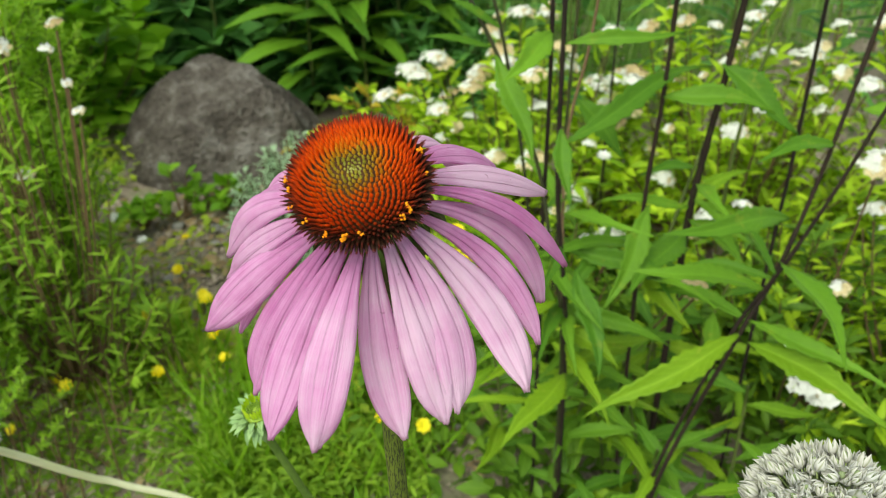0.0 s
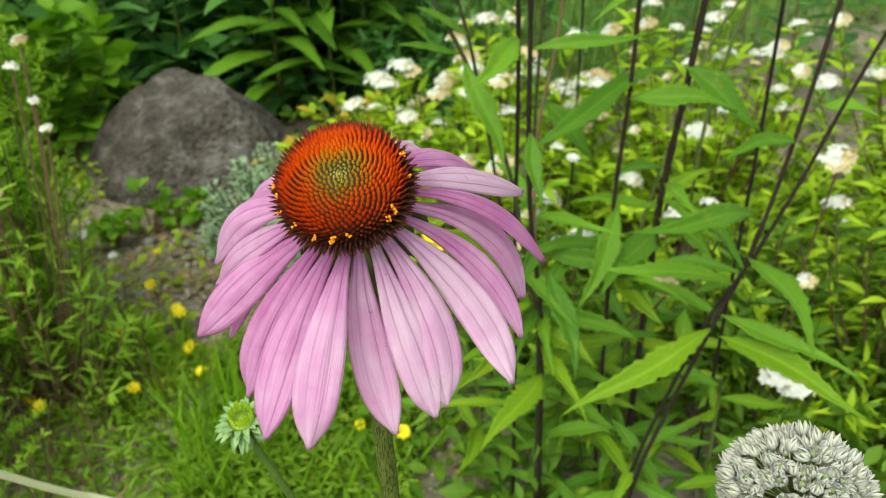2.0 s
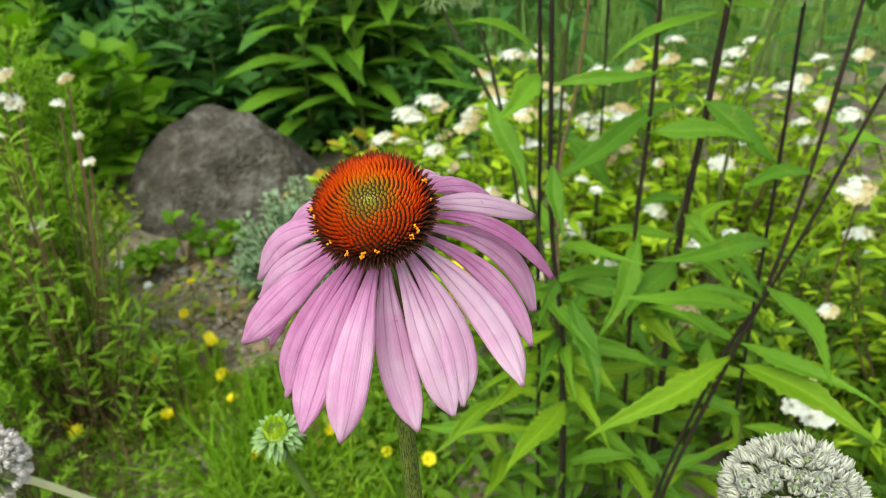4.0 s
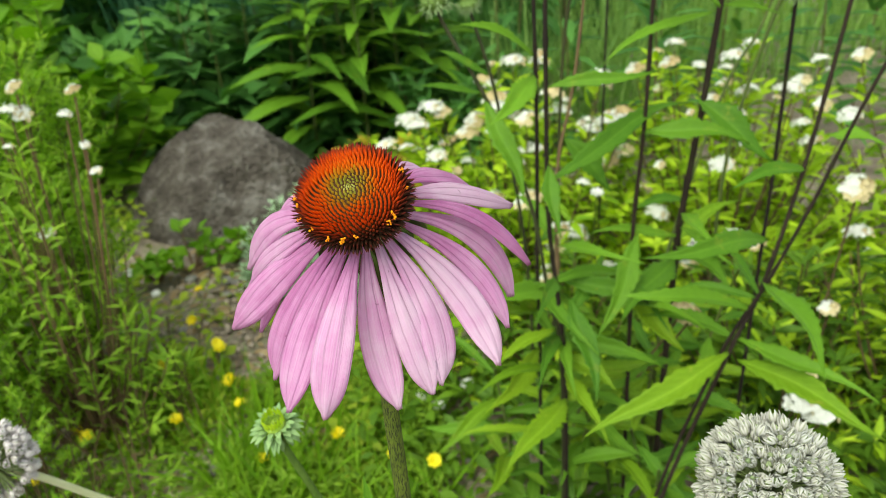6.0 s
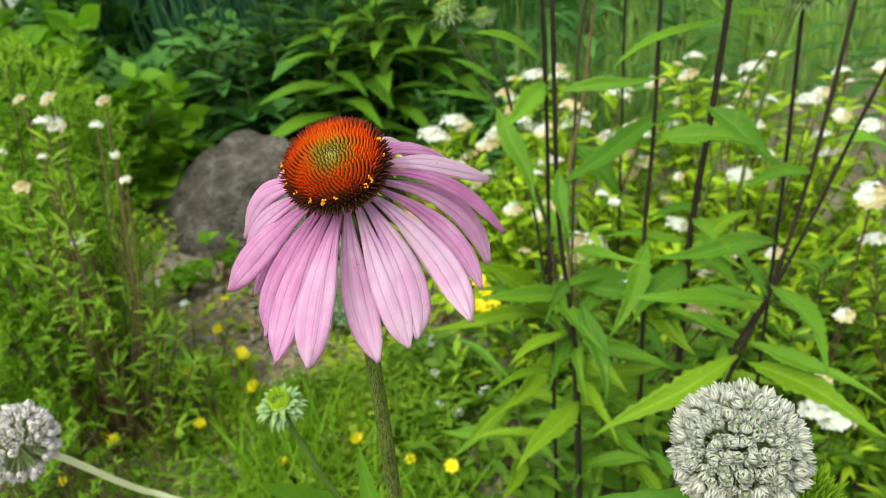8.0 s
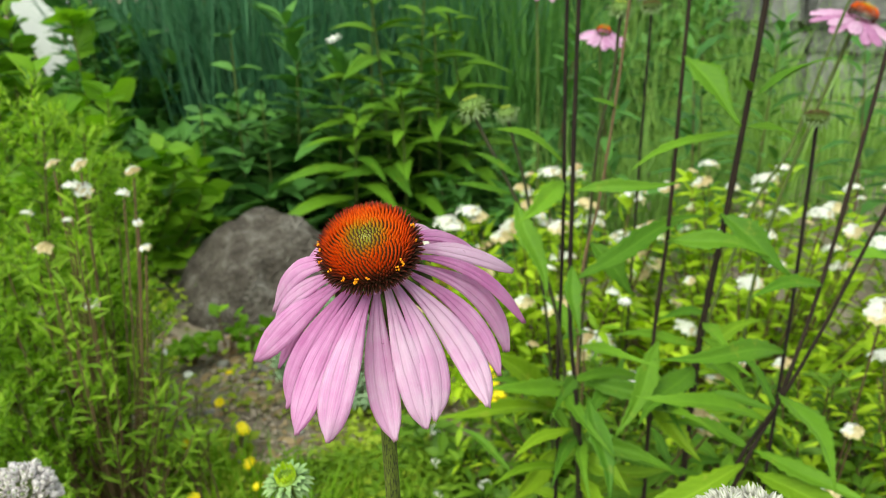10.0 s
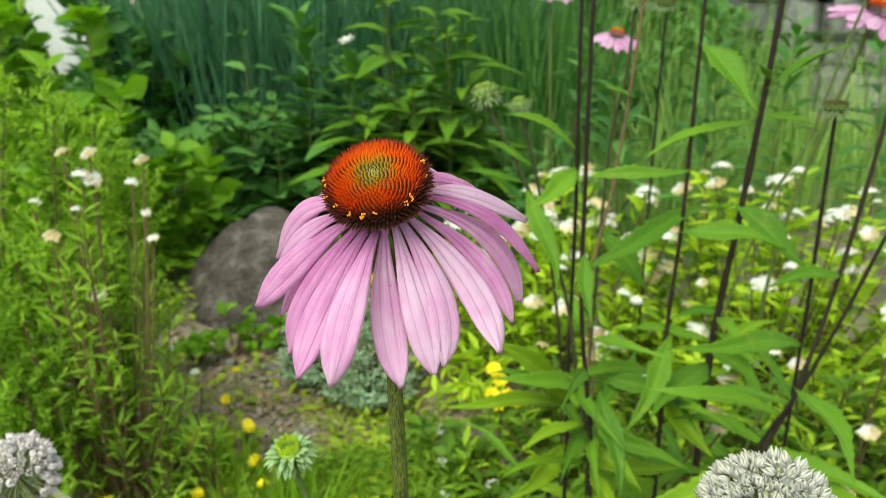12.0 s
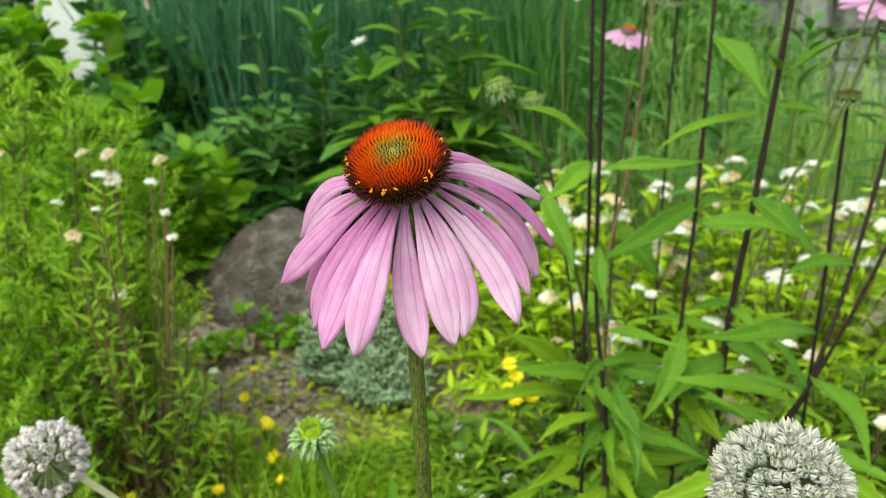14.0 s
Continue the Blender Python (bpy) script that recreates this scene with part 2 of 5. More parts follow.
def rock_material():
    """Weathered volcanic rock: grey with purple-brown cast, pits, pale scuffs and lichen flecks."""
    m, n, l, p = material("volcanic_rock")
    tc = n.new("ShaderNodeTexCoord")
    big, mid, fine = (noise_tex(n, l, tc.outputs["Object"], s, d, 0.62) for s, d in ((5, 4), (26, 6), (170, 6)))
    v = n.new("ShaderNodeTexVoronoi")
    v.inputs["Scale"].default_value = 75
    l.new(tc.outputs["Object"], v.inputs["Vector"])
    f = calc(n, l, "ADD", calc(n, l, "MULTIPLY", big, 0.4), calc(n, l, "MULTIPLY", mid, 0.6))
    col = ramp(n, l, f, [(0.36, (0.042, 0.031, 0.025)), (0.50, (0.125, 0.103, 0.090)), (0.64, (0.30, 0.275, 0.260))])
    pits = ramp(n, l, v.outputs["Distance"], [(0.12, (0.35, 0.33, 0.32)), (0.32, (1, 1, 1))])
    col = mix(n, l, 0.55, col, mix(n, l, 1.0, col, pits, "MULTIPLY"))
    lich = ramp(n, l, noise_tex(n, l, tc.outputs["Object"], 60, 5, 0.7), [(0.64, (0, 0, 0)), (0.72, (1, 1, 1))])
    col = mix(n, l, calc(n, l, "MULTIPLY", lich, 0.5), col, (0.34, 0.34, 0.32))
    l.new(col, p.inputs["Base Color"])
    p.inputs["Roughness"].default_value = 0.85
    bumped(n, l, p, calc(n, l, "ADD", calc(n, l, "MULTIPLY", mid, 1.2), calc(n, l, "ADD", fine, v.outputs["Distance"])), 0.9, 0.018)
    return m


PETAL = petal_material("coneflower_petal", (0.66, 0.235, 0.555), (0.79, 0.400, 0.715), (0.89, 0.64, 0.855))
SPINE = spine_material()
POLLEN = plain_material("pollen", (0.80, 0.25, 0.005), (0.90, 0.40, 0.01), 900, 0.8)
CORE = plain_material("cone_core", (0.030, 0.012, 0.004), (0.07, 0.030, 0.008), 900, 0.9)
STEM = plain_material("coneflower_stem", (0.085, 0.120, 0.012), (0.18, 0.225, 0.030), 420, 0.6, 0.7, 0.0006, 0.0, (0.030, 0.036, 0.012), 2900, 0.48, 0.16)
BRACT = leaf_material("bract_green", (0.035, 0.060, 0.022), (0.13, 0.18, 0.07), 0.15)
BUD_BRACT = leaf_material("bud_bract", (0.21, 0.32, 0.33), (0.43, 0.54, 0.66), 0.2)
YOUNG_SCALE = leaf_material("young_scale", (0.085, 0.180, 0.018), (0.34, 0.48, 0.060), 0.2)
BUD_STEM = plain_material("bud_stem", (0.055, 0.105, 0.014), (0.13, 0.21, 0.035), 300, 0.55, 0.4, 0.0005)
BUD_RAY = leaf_material("bud_ray", (0.38, 0.50, 0.05), (0.62, 0.70, 0.12), 0.3)
BUD_DISC = plain_material("bud_disc", (0.14, 0.24, 0.03), (0.32, 0.44, 0.06), 800, 0.6)
TEPAL = tepal_material("allium_tepal", (0.64, 0.63, 0.63), (0.34, 0.37, 0.27))
TEPAL_PINK = tepal_material("allium_tepal_mauve", (0.80, 0.74, 0.80), (0.58, 0.54, 0.54))
OVARY = plain_material("allium_ovary", (0.22, 0.30, 0.14), (0.40, 0.46, 0.26), 500, 0.5)
PEDICEL = plain_material("pedicel_green", (0.22, 0.32, 0.10), (0.42, 0.50, 0.22), 400, 0.5)
SCAPE = plain_material("allium_scape", (0.78, 0.80, 0.50), (0.88, 0.88, 0.66), 120, 0.45, 0.1, 0.0002, 0.3)
DARK_STEM = plain_material("dark_stem", (0.010, 0.006, 0.005), (0.032, 0.019, 0.012), 260, 0.8, 0.5, 0.0006, 0.0, (0.035, 0.042, 0.010), 300, 0.60, 0.15)
GREEN_STEM = plain_material("green_stem", (0.06, 0.09, 0.02), (0.14, 0.17, 0.045), 260, 0.55)
BROWN_STEM = plain_material("brown_stem", (0.07, 0.045, 0.022), (0.18, 0.115, 0.06), 200, 0.7)
BIG_LEAF = leaf_material("toothed_leaf", (0.058, 0.152, 0.026), (0.21, 0.365, 0.065), 0.30, 0.5, 0.3, (0.42, 0.42, 0.05), 0.35)
YOUNG_LEAF = leaf_material("yellowing_leaf", (0.125, 0.24, 0.025), (0.30, 0.415, 0.052), 0.32, 0.5, 0.5, (0.50, 0.42, 0.08), 0.4)
SPIREA_LEAF = leaf_material("chartreuse_leaf", (0.22, 0.35, 0.037), (0.60, 0.71, 0.112), 0.32, 0.5, 0.1)
WEED_LEAF = leaf_material("narrow_leaf", (0.158, 0.28, 0.085), (0.555, 0.705, 0.20), 0.50, 0.55, 0.1)
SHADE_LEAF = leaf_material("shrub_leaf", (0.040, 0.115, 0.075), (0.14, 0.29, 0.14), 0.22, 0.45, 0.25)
# low foliage green, darkened to stand in for shade between the leaves
SHADED_LOW_LEAF = leaf_material("shaded_low_leaf", (0.040, 0.095, 0.02), (0.18, 0.29, 0.05), 0.22, 0.5, 0.2)
ROUND_LEAF = leaf_material("rounded_leaf", (0.10, 0.22, 0.035), (0.28, 0.45, 0.080), 0.35, 0.45, 0.25)
GROUND_LEAF = leaf_material("ground_cover_leaf", (0.21, 0.28, 0.06), (0.50, 0.55, 0.15), 0.35, 0.55, 0.1)
FINE_WEED = leaf_material("fine_weed_leaf", (0.085, 0.170, 0.028), (0.29, 0.40, 0.080), 0.32, 0.55, 0.1)
GRASS = leaf_material("grass_blade", (0.11, 0.23, 0.025), (0.30, 0.45, 0.07), 0.35, 0.5, 0.15)
BLUE_GRASS = leaf_material("blue_green_grass", (0.030, 0.11, 0.15), (0.17, 0.34, 0.46), 0.25, 0.5, 0.15, glow=(1, 1.1, 0.9))
MID_GRASS = leaf_material("mid_green_grass", (0.05, 0.14, 0.09), (0.18, 0.34, 0.22), 0.28, 0.5, 0.15)
PALE_GRASS = leaf_material("pale_grass", (0.13, 0.24, 0.14), (0.42, 0.56, 0.40), 0.3, 0.55, 0.1)
SILVER_LEAF = leaf_material("silver_leaf", (0.40, 0.50, 0.86), (0.63, 0.73, 1.36), 0.45, 0.7, 0.05, glow=(1, 1, 0.9))
WHITE_BLOOM = plain_material("white_blossom", (0.74, 0.74, 0.68), (0.86, 0.86, 0.84), 300, 0.6, 0.2, 0.0003, 0.25)
FADED_BLOOM = plain_material("faded_blossom", (0.50, 0.38, 0.19), (0.78, 0.68, 0.42), 300, 0.7, 0.3, 0.0003, 0.2)
YELLOW_BLOOM = plain_material("yellow_blossom", (0.84, 0.65, 0.01), (0.90, 0.78, 0.03), 400, 0.5, 0.2, 0.0003, 0.2)
PINK_FAR = petal_material("pink_petal_far", (0.58, 0.24, 0.50), (0.72, 0.40, 0.66), (0.84, 0.58, 0.80))
SEED_HEAD = plain_material("seed_head", (0.14, 0.22, 0.08), (0.34, 0.42, 0.21), 500, 0.7)
SEED_GREEN = plain_material("seed_green", (0.06, 0.12, 0.02), (0.17, 0.26, 0.06), 500, 0.7)
SEED_LIME = plain_material("seed_lime", (0.28, 0.36, 0.04), (0.48, 0.54, 0.10), 500, 0.7)
OLIVE_STEM = plain_material("olive_stem", (0.016, 0.020, 0.007), (0.055, 0.058, 0.018), 260, 0.65, 0.4, 0.0006)
SEED_TOP = plain_material("seed_top", (0.06, 0.04, 0.015), (0.16, 0.12, 0.04), 500, 0.8)
PEACH_LEAF = leaf_material("peach_young_leaf", (0.42, 0.33, 0.07), (0.62, 0.36, 0.16), 0.35, 0.5, 0.1)
SOIL, ROCK = ground_material(), rock_material()
WALL_STONE = plain_material("wall_stone", (0.10, 0.10, 0.10), (0.36, 0.355, 0.35), 25, 0.9, 0.8, 0.01)
WHITE_PAINT = plain_material("white_paint", (0.74, 0.75, 0.77), (0.84, 0.84, 0.85), 30, 0.5, 0.2, 0.001)
TWIG = plain_material("dry_twig", (0.16, 0.11, 0.07), (0.34, 0.26, 0.18), 200, 0.8)
CRUMB = plain_material("soil_crumb", (0.16, 0.12, 0.095), (0.46, 0.38, 0.32), 60, 0.95)
DRY_LEAF = leaf_material("dry_leaf", (0.26, 0.15, 0.20), (0.55, 0.38, 0.62), 0.2, 0.8, 0.2, glow=(1, 1, 1))
PEBBLE = plain_material("pebble", (0.16, 0.15, 0.14), (0.42, 0.40, 0.38), 90, 0.85)


# ---- mesh helpers ----
def link(name, V, F, mats, parent=None, label="", kind="", uv=None, idx=None, smooth=True):
    me = bpy.data.meshes.new(name)
    me.from_pydata(np.asarray(V, float).reshape(-1, 3).tolist(), [], [tuple(int(i) for i in f) for f in F])
    for m in (mats if isinstance(mats, (list, tuple)) else [mats]):
        me.materials.append(m)
    if uv is not None:
        lay = me.uv_layers.new(name="uv")
        li = np.empty(len(me.loops), dtype=np.int32)
        me.loops.foreach_get("vertex_index", li)
        lay.data.foreach_set("uv", np.asarray(uv, np.float32)[li].ravel())
    if idx is not None:
        me.polygons.foreach_set("material_index", np.asarray(idx, np.int32))
    if smooth:
        me.polygons.foreach_set("use_smooth", np.ones(len(me.polygons), bool))
    me.update()
    ob = new(name, me)
    if parent is not None:
        ob.parent = parent
    if label or kind:
        tagged(ob, label, "", "", kind)
    return ob


def again(name, ob, m, parent, label=""):
    """Another object on the mesh of ob."""
    o = new(name, ob.data if hasattr(ob, "data") else ob)
    o.parent = parent
    o.matrix_basis = m
    if label:
        tagged(o, label)
    return o


def thing(name, at, label, category, group="", kind=""):
    e = new(name)
    e.empty_display_size = 0.02
    e.location = at
    return tagged(e, label, category, group, kind)


def facing(at, along, up=UP, size=1.0):
    """Pose with local y along a direction and local z as near to up as it goes."""
    y = Vector(along).normalized()
    x = y.cross(Vector(up))
    x = x.normalized() if x.length > 1e-5 else Vector((1, 0, 0))
    z = x.cross(y)
    m = Matrix((x, y, z)).transposed().to_4x4()
    m.translation = Vector(at)
    return m @ Matrix.Scale(size, 4)


def tube(points, radii, sides=8, cap=True):
    P = [Vector(p) for p in points]
    V, F, uv = [], [], []
    ref = Vector((0.3, 0.9, 0.1))
    for i, p in enumerate(P):
        t = (P[min(i + 1, len(P) - 1)] - P[max(i - 1, 0)]).normalized()
        a = t.cross(ref).normalized()
        b = t.cross(a)
        r = radii[i] if isinstance(radii, (list, tuple, np.ndarray)) else radii
        for k in range(sides):
            w = 2 * math.pi * k / sides
            V.append(p + (a * math.cos(w) + b * math.sin(w)) * r)
            uv.append((k / sides, i / max(1, len(P) - 1)))
    for i in range(len(P) - 1):
        for k in range(sides):
            F.append((i * sides + k, i * sides + (k + 1) % sides, (i + 1) * sides + (k + 1) % sides, (i + 1) * sides + k))
    if cap:
        F.append(tuple(range(sides)))
        F.append(tuple((len(P) - 1) * sides + k for k in reversed(range(sides))))
    return np.array([tuple(v) for v in V]), F, uv


def curve_through(points, n=6):
    """Smooth polyline through points."""
    P = [np.array(p, float) for p in points]
    P = [2 * P[0] - P[1]] + P + [2 * P[-1] - P[-2]]
    out = []
    for i in range(1, len(P) - 2):
        for k in range(n):
            t = k / n
            out.append(0.5 * (2 * P[i] + (P[i + 1] - P[i - 1]) * t + (2 * P[i - 1] - 5 * P[i] + 4 * P[i + 1] - P[i + 2]) * t * t + (3 * P[i] - P[i - 1] - 3 * P[i + 1] + P[i + 2]) * t ** 3))
    return out + [P[-2]]


def blade(length=1.0, width=0.25, segs=6, cols=3, fold=0.15, droop=0.2, widest=0.4, tooth=0.0, wave=0.0, stalk=0.05):
    """A leaf from the origin along +y, upper side +z."""
    V, F, uv = [], [], []
    for i in range(segs + 1):
        v = i / segs
        w = (v / widest) ** 0.75 if v < widest else max(0.0, 1 - ((v - widest) / (1 - widest)) ** 1.6)
        w = max(w, stalk if v < 0.1 else 0.015) * width / 2
        if tooth and 0 < i < segs:
            w *= 1 + (tooth if i % 2 else -tooth)
        for c in range(cols):
            s = 2 * c / (cols - 1) - 1
            z = abs(s) * fold * w * 2 - droop * length * v * v + wave * width * math.sin(9 * v + 2 * s) * abs(s)
            V.append((s * w, v * length * (1 - 0.12 * droop * v), z))
            uv.append((0.5 + 0.5 * s, v))
    for i in range(segs):
        for c in range(cols - 1):
            a = i * cols + c
            F.append((a, a + 1, a + cols + 1, a + cols))
    return np.array(V), np.array(F), np.array(uv)


class Batch:
    """Many small pieces joined into one mesh."""

    def __init__(self):
        self.V, self.F, self.U, self.I, self.n = [], [], [], [], 0

    def add(self, piece, m, mat=0):
        V, F, uv = piece
        M = np.array(m)
        self.V.append(np.asarray(V) @ M[:3, :3].T + M[:3, 3])
        self.F.extend([tuple(int(i) + self.n for i in f) for f in F])
        self.U.append(np.asarray(uv, float))
        self.I.extend([mat] * len(F))
        self.n += len(V)

    def link(self, name, mats, parent=None, label="", kind=""):
        return link(name, np.concatenate(self.V), self.F, mats, parent, label, kind, np.concatenate(self.U), self.I)


def rand_dir(zmin=-1.0, zmax=1.0):
    z, a = rng.uniform(zmin, zmax), rng.uniform(0, 2 * math.pi)
    r = math.sqrt(max(0, 1 - z * z))
    return Vector((r * math.cos(a), r * math.sin(a), z))


def sheet_thick(V, F, uv, th):
    """Give a grid sheet two sides and a rim."""
    me = bpy.data.meshes.new("tmp")
    me.from_pydata([tuple(v) for v in V], [], [tuple(int(i) for i in f) for f in F])
    N = np.empty(len(V) * 3)
    me.vertex_normals.foreach_get("vector", N)
    N = N.reshape(-1, 3)
    count = {}
    for f in F:
        for a, b in zip(f, (*f[1:], f[0])):
            count[(int(a), int(b))] = 1
    rim = [(a, b) for a, b in count if (b, a) not in count]
    bpy.data.meshes.remove(me)
    n = len(V)
    V2 = np.concatenate([V + N * th / 2, V - N * th / 2])
    F2 = [tuple(f) for f in F] + [tuple(int(i) + n for i in reversed(f)) for f in F] + [(b, a, a + n, b + n) for a, b in rim]
    return V2, F2, np.concatenate([uv, uv])


# ---- ground ----
def ground():
    xs = np.concatenate([[-60, -20, -8], np.linspace(-3, 3, 61), [8, 20, 60]])
    ys = np.concatenate([[-60, -20, -6], np.linspace(-2, 4.5, 66), [8, 20, 60]])
    V, F = [], []
    for y in ys:
        for x in xs:
            near = abs(x) < 3.1 and -2.1 < y < 4.6
            V.append((x, y, 0.022 * noise.noise((x * 4, y * 4, 0)) + 0.008 * noise.noise((x * 15, y * 15, 3)) if near else 0))
    w = len(xs)
    for j in range(len(ys) - 1):
        for i in range(w - 1):
            F.append((j * w + i, j * w + i + 1, (j + 1) * w + i + 1, (j + 1) * w + i))
    return tagged(link("ground", V, F, SOIL), "brown garden soil with moss and fine gravel", "ground", "", "structure")


ground()


def soil_height(x, y):
    return 0.022 * noise.noise((x * 4, y * 4, 0)) + 0.008 * noise.noise((x * 15, y * 15, 3))


# ---- rock ----
def boulder(name, at, half, label, seed, mat):
    bm = bmesh.new()
    bmesh.ops.create_icosphere(bm, subdivisions=5, radius=1)
    for v in bm.verts:
        c = v.co.normalized()
        q = Vector((c.x * 1.1 + seed, c.y * 1.1, c.z * 1.1))
        r = 1 + 0.16 * noise.noise(q * 1.3) + 0.07 * noise.noise(q * 3.4) + 0.028 * noise.noise(q * 8) + 0.012 * noise.noise(q * 19)
        if c.z > 0:
            crest = 1 - 0.40 * abs(c.x + 0.10) ** 1.2 if c.x > -0.10 else 1 - 0.78 * abs(c.x + 0.10) ** 1.2
            c = Vector((c.x, c.y, c.z * crest * 1.08))
        for n0, cut in (((0.05, -0.25, 1.0), 0.80), ((-0.60, -0.5, 0.62), 0.70), ((0.45, -0.55, 0.70), 0.80), ((0.1, -0.95, 0.25), 0.86), ((-0.9, -0.2, 0.3), 0.88)):
            n1 = Vector(n0).normalized()
            over = c.dot(n1) - cut
            if over > 0:
                c -= n1 * over * 0.92
        c = c * r
        v.co = Vector((c.x * half[0], c.y * half[1], c.z * half[2]))
    me = bpy.data.meshes.new(name)
    bm.to_mesh(me)
    bm.free()
    me.polygons.foreach_set("use_smooth", np.ones(len(me.polygons), bool))
    me.materials.append(mat)
    ob = new(name, me)
    ob.location = at
    return tagged(ob, label, "rock")


boulder("boulder", (-0.480, 1.66, -0.018), (0.250, 0.18, 0.232), "rough grey-brown volcanic boulder sunk in the soil", 4.0, ROCK)


# ---- coneflower ----
def frame_of(axis):
    z = Vector(axis).normalized()
    x = Vector((0, 1, 0)).cross(z).normalized()
    return x, z.cross(x), z


def cone_spines(batch, count, R, H, longest, width, last=112):
    for i in range(count):
        f = (i + 0.5) / count
        th = radians(last) * f ** 0.60
        ph = i * 2.39996
        s, c = math.sin(th), math.cos(th)
        base = Vector((R * s * math.cos(ph), R * s * math.sin(ph), H * c))
        nrm = Vector((s * math.cos(ph) / R, s * math.sin(ph) / R, c / H)).normalized()
        lean = 1.7 if th < 1.05 else (1.15 if th < 1.38 else (0.6 if th < 1.5 else 0.0))
        d = (nrm + Vector((0, 0, lean)) + Vector(rng.normal(0, 0.07, 3))).normalized()
        if th < 0.35:
            d = (d - Vector((math.cos(ph), math.sin(ph), 0)) * 0.9 * (0.35 - th) / 0.35 * 0.6).normalized()
        ln = longest * min(1, 0.36 + th * 0.75) * rng.uniform(0.88, 1.1) * (1 - 0.45 * max(0, min(1, (th - 1.40) / 0.3)))
        w = width * (1.12 if th < 0.6 else 1.0)
        m = facing(base - nrm * 0.0006, d, nrm)
        V, F, uv = [], [], []
        for k, (q, r) in enumerate(((0, 0.65), (0.34, 1.0), (0.66, 0.72), (1.0, 0.03))):
            bend = 0.10 * ln * q * q
            for a in range(4):
                w2 = math.pi / 2 * a
                V.append((math.cos(w2) * w * r, q * ln, math.sin(w2) * w * r * 0.8 + bend))
                uv.append((min(1, th / radians(last)), q))
        for k in range(3):
            for a in range(4):
                F.append((k * 4 + a, k * 4 + (a + 1) % 4, k * 4 + 4 + (a + 1) % 4, k * 4 + 4 + a))
        batch.add((V, F, uv), m)


def petal_mesh(name, base, out, tip, side, width, parent, mat, curl=0.0, label="", rise=0.35, lift=0.0, middle=None, turn=None):
    """Ray petal from base to tip along a drooping line, or over a middle point; side: the direction across it; all in the parent's space."""
    base, tip, out = Vector(base), Vector(tip), Vector(out).normalized()
    L = (tip - base).length
    if middle is None:
        p1 = base + out * L * rise
        p2 = tip + (base - tip) * 0.33 + out * L * (0.16 + lift)
    else:
        bow = Vector(middle) * 2 - (base + tip) * 0.5
        p1, p2 = base + (bow - base) * 0.667, tip + (bow - tip) * 0.667
    segs, cols = 26, 11
    V, F, uv = [], [], []
    sd0 = Vector(side)
    for i in range(segs + 1):
        v = i / segs
        c = base * (1 - v) ** 3 + p1 * 3 * v * (1 - v) ** 2 + p2 * 3 * v * v * (1 - v) + tip * v ** 3
        t = ((p1 - base) * 3 * (1 - v) ** 2 + (p2 - p1) * 6 * v * (1 - v) + (tip - p2) * 3 * v * v).normalized()
        sd = (sd0 - t * sd0.dot(t)).normalized()
        nr = t.cross(sd)
        if turn is not None:
            nr = (nr + (turn - t * turn.dot(t)) * min(1, 2 * v)).normalized()
            sd = nr.cross(t)
        w = 0.22 + 0.78 * math.sin(math.pi / 2 * v / 0.58) ** 1.45 if v < 0.58 else max(0.0, 1 - ((v - 0.58) / 0.42) ** 3.0)
        w = max(w, 0.16) * width / 2
        for k in range(cols):
            s = 2 * k / (cols - 1) - 1
            z = -0.11 * width * s * s + 0.035 * width * math.cos(s * math.pi * 2.0 * 1.25) * min(1, v * 3) * (1 - 0.5 * v) + curl * width * s * v * v
            z += 0.02 * width * math.sin(11 * v + 3 * s + width * 900)
            notch = 0.016 * L * (1 - abs(math.sin(s * 4.2))) * (1 if i == segs else 0)
            V.append(tuple(c + sd * s * w + nr * z - t * notch))
            uv.append((k / (cols - 1), v))
    for i in range(segs):
        for k in range(cols - 1):
            a = i * cols + k
            F.append((a, a + 1, a + cols + 1, a + cols))
    V, F, uv = sheet_thick(np.array(V), F, np.array(uv), 0.00035)
    return link(name, V, F, mat, parent, label, "", uv)


APEX = Vector((-0.0191, 0.1610, 0.7121))
AXIS = Vector((-0.10, -math.sin(radians(31)), math.cos(radians(31)))).normalized()


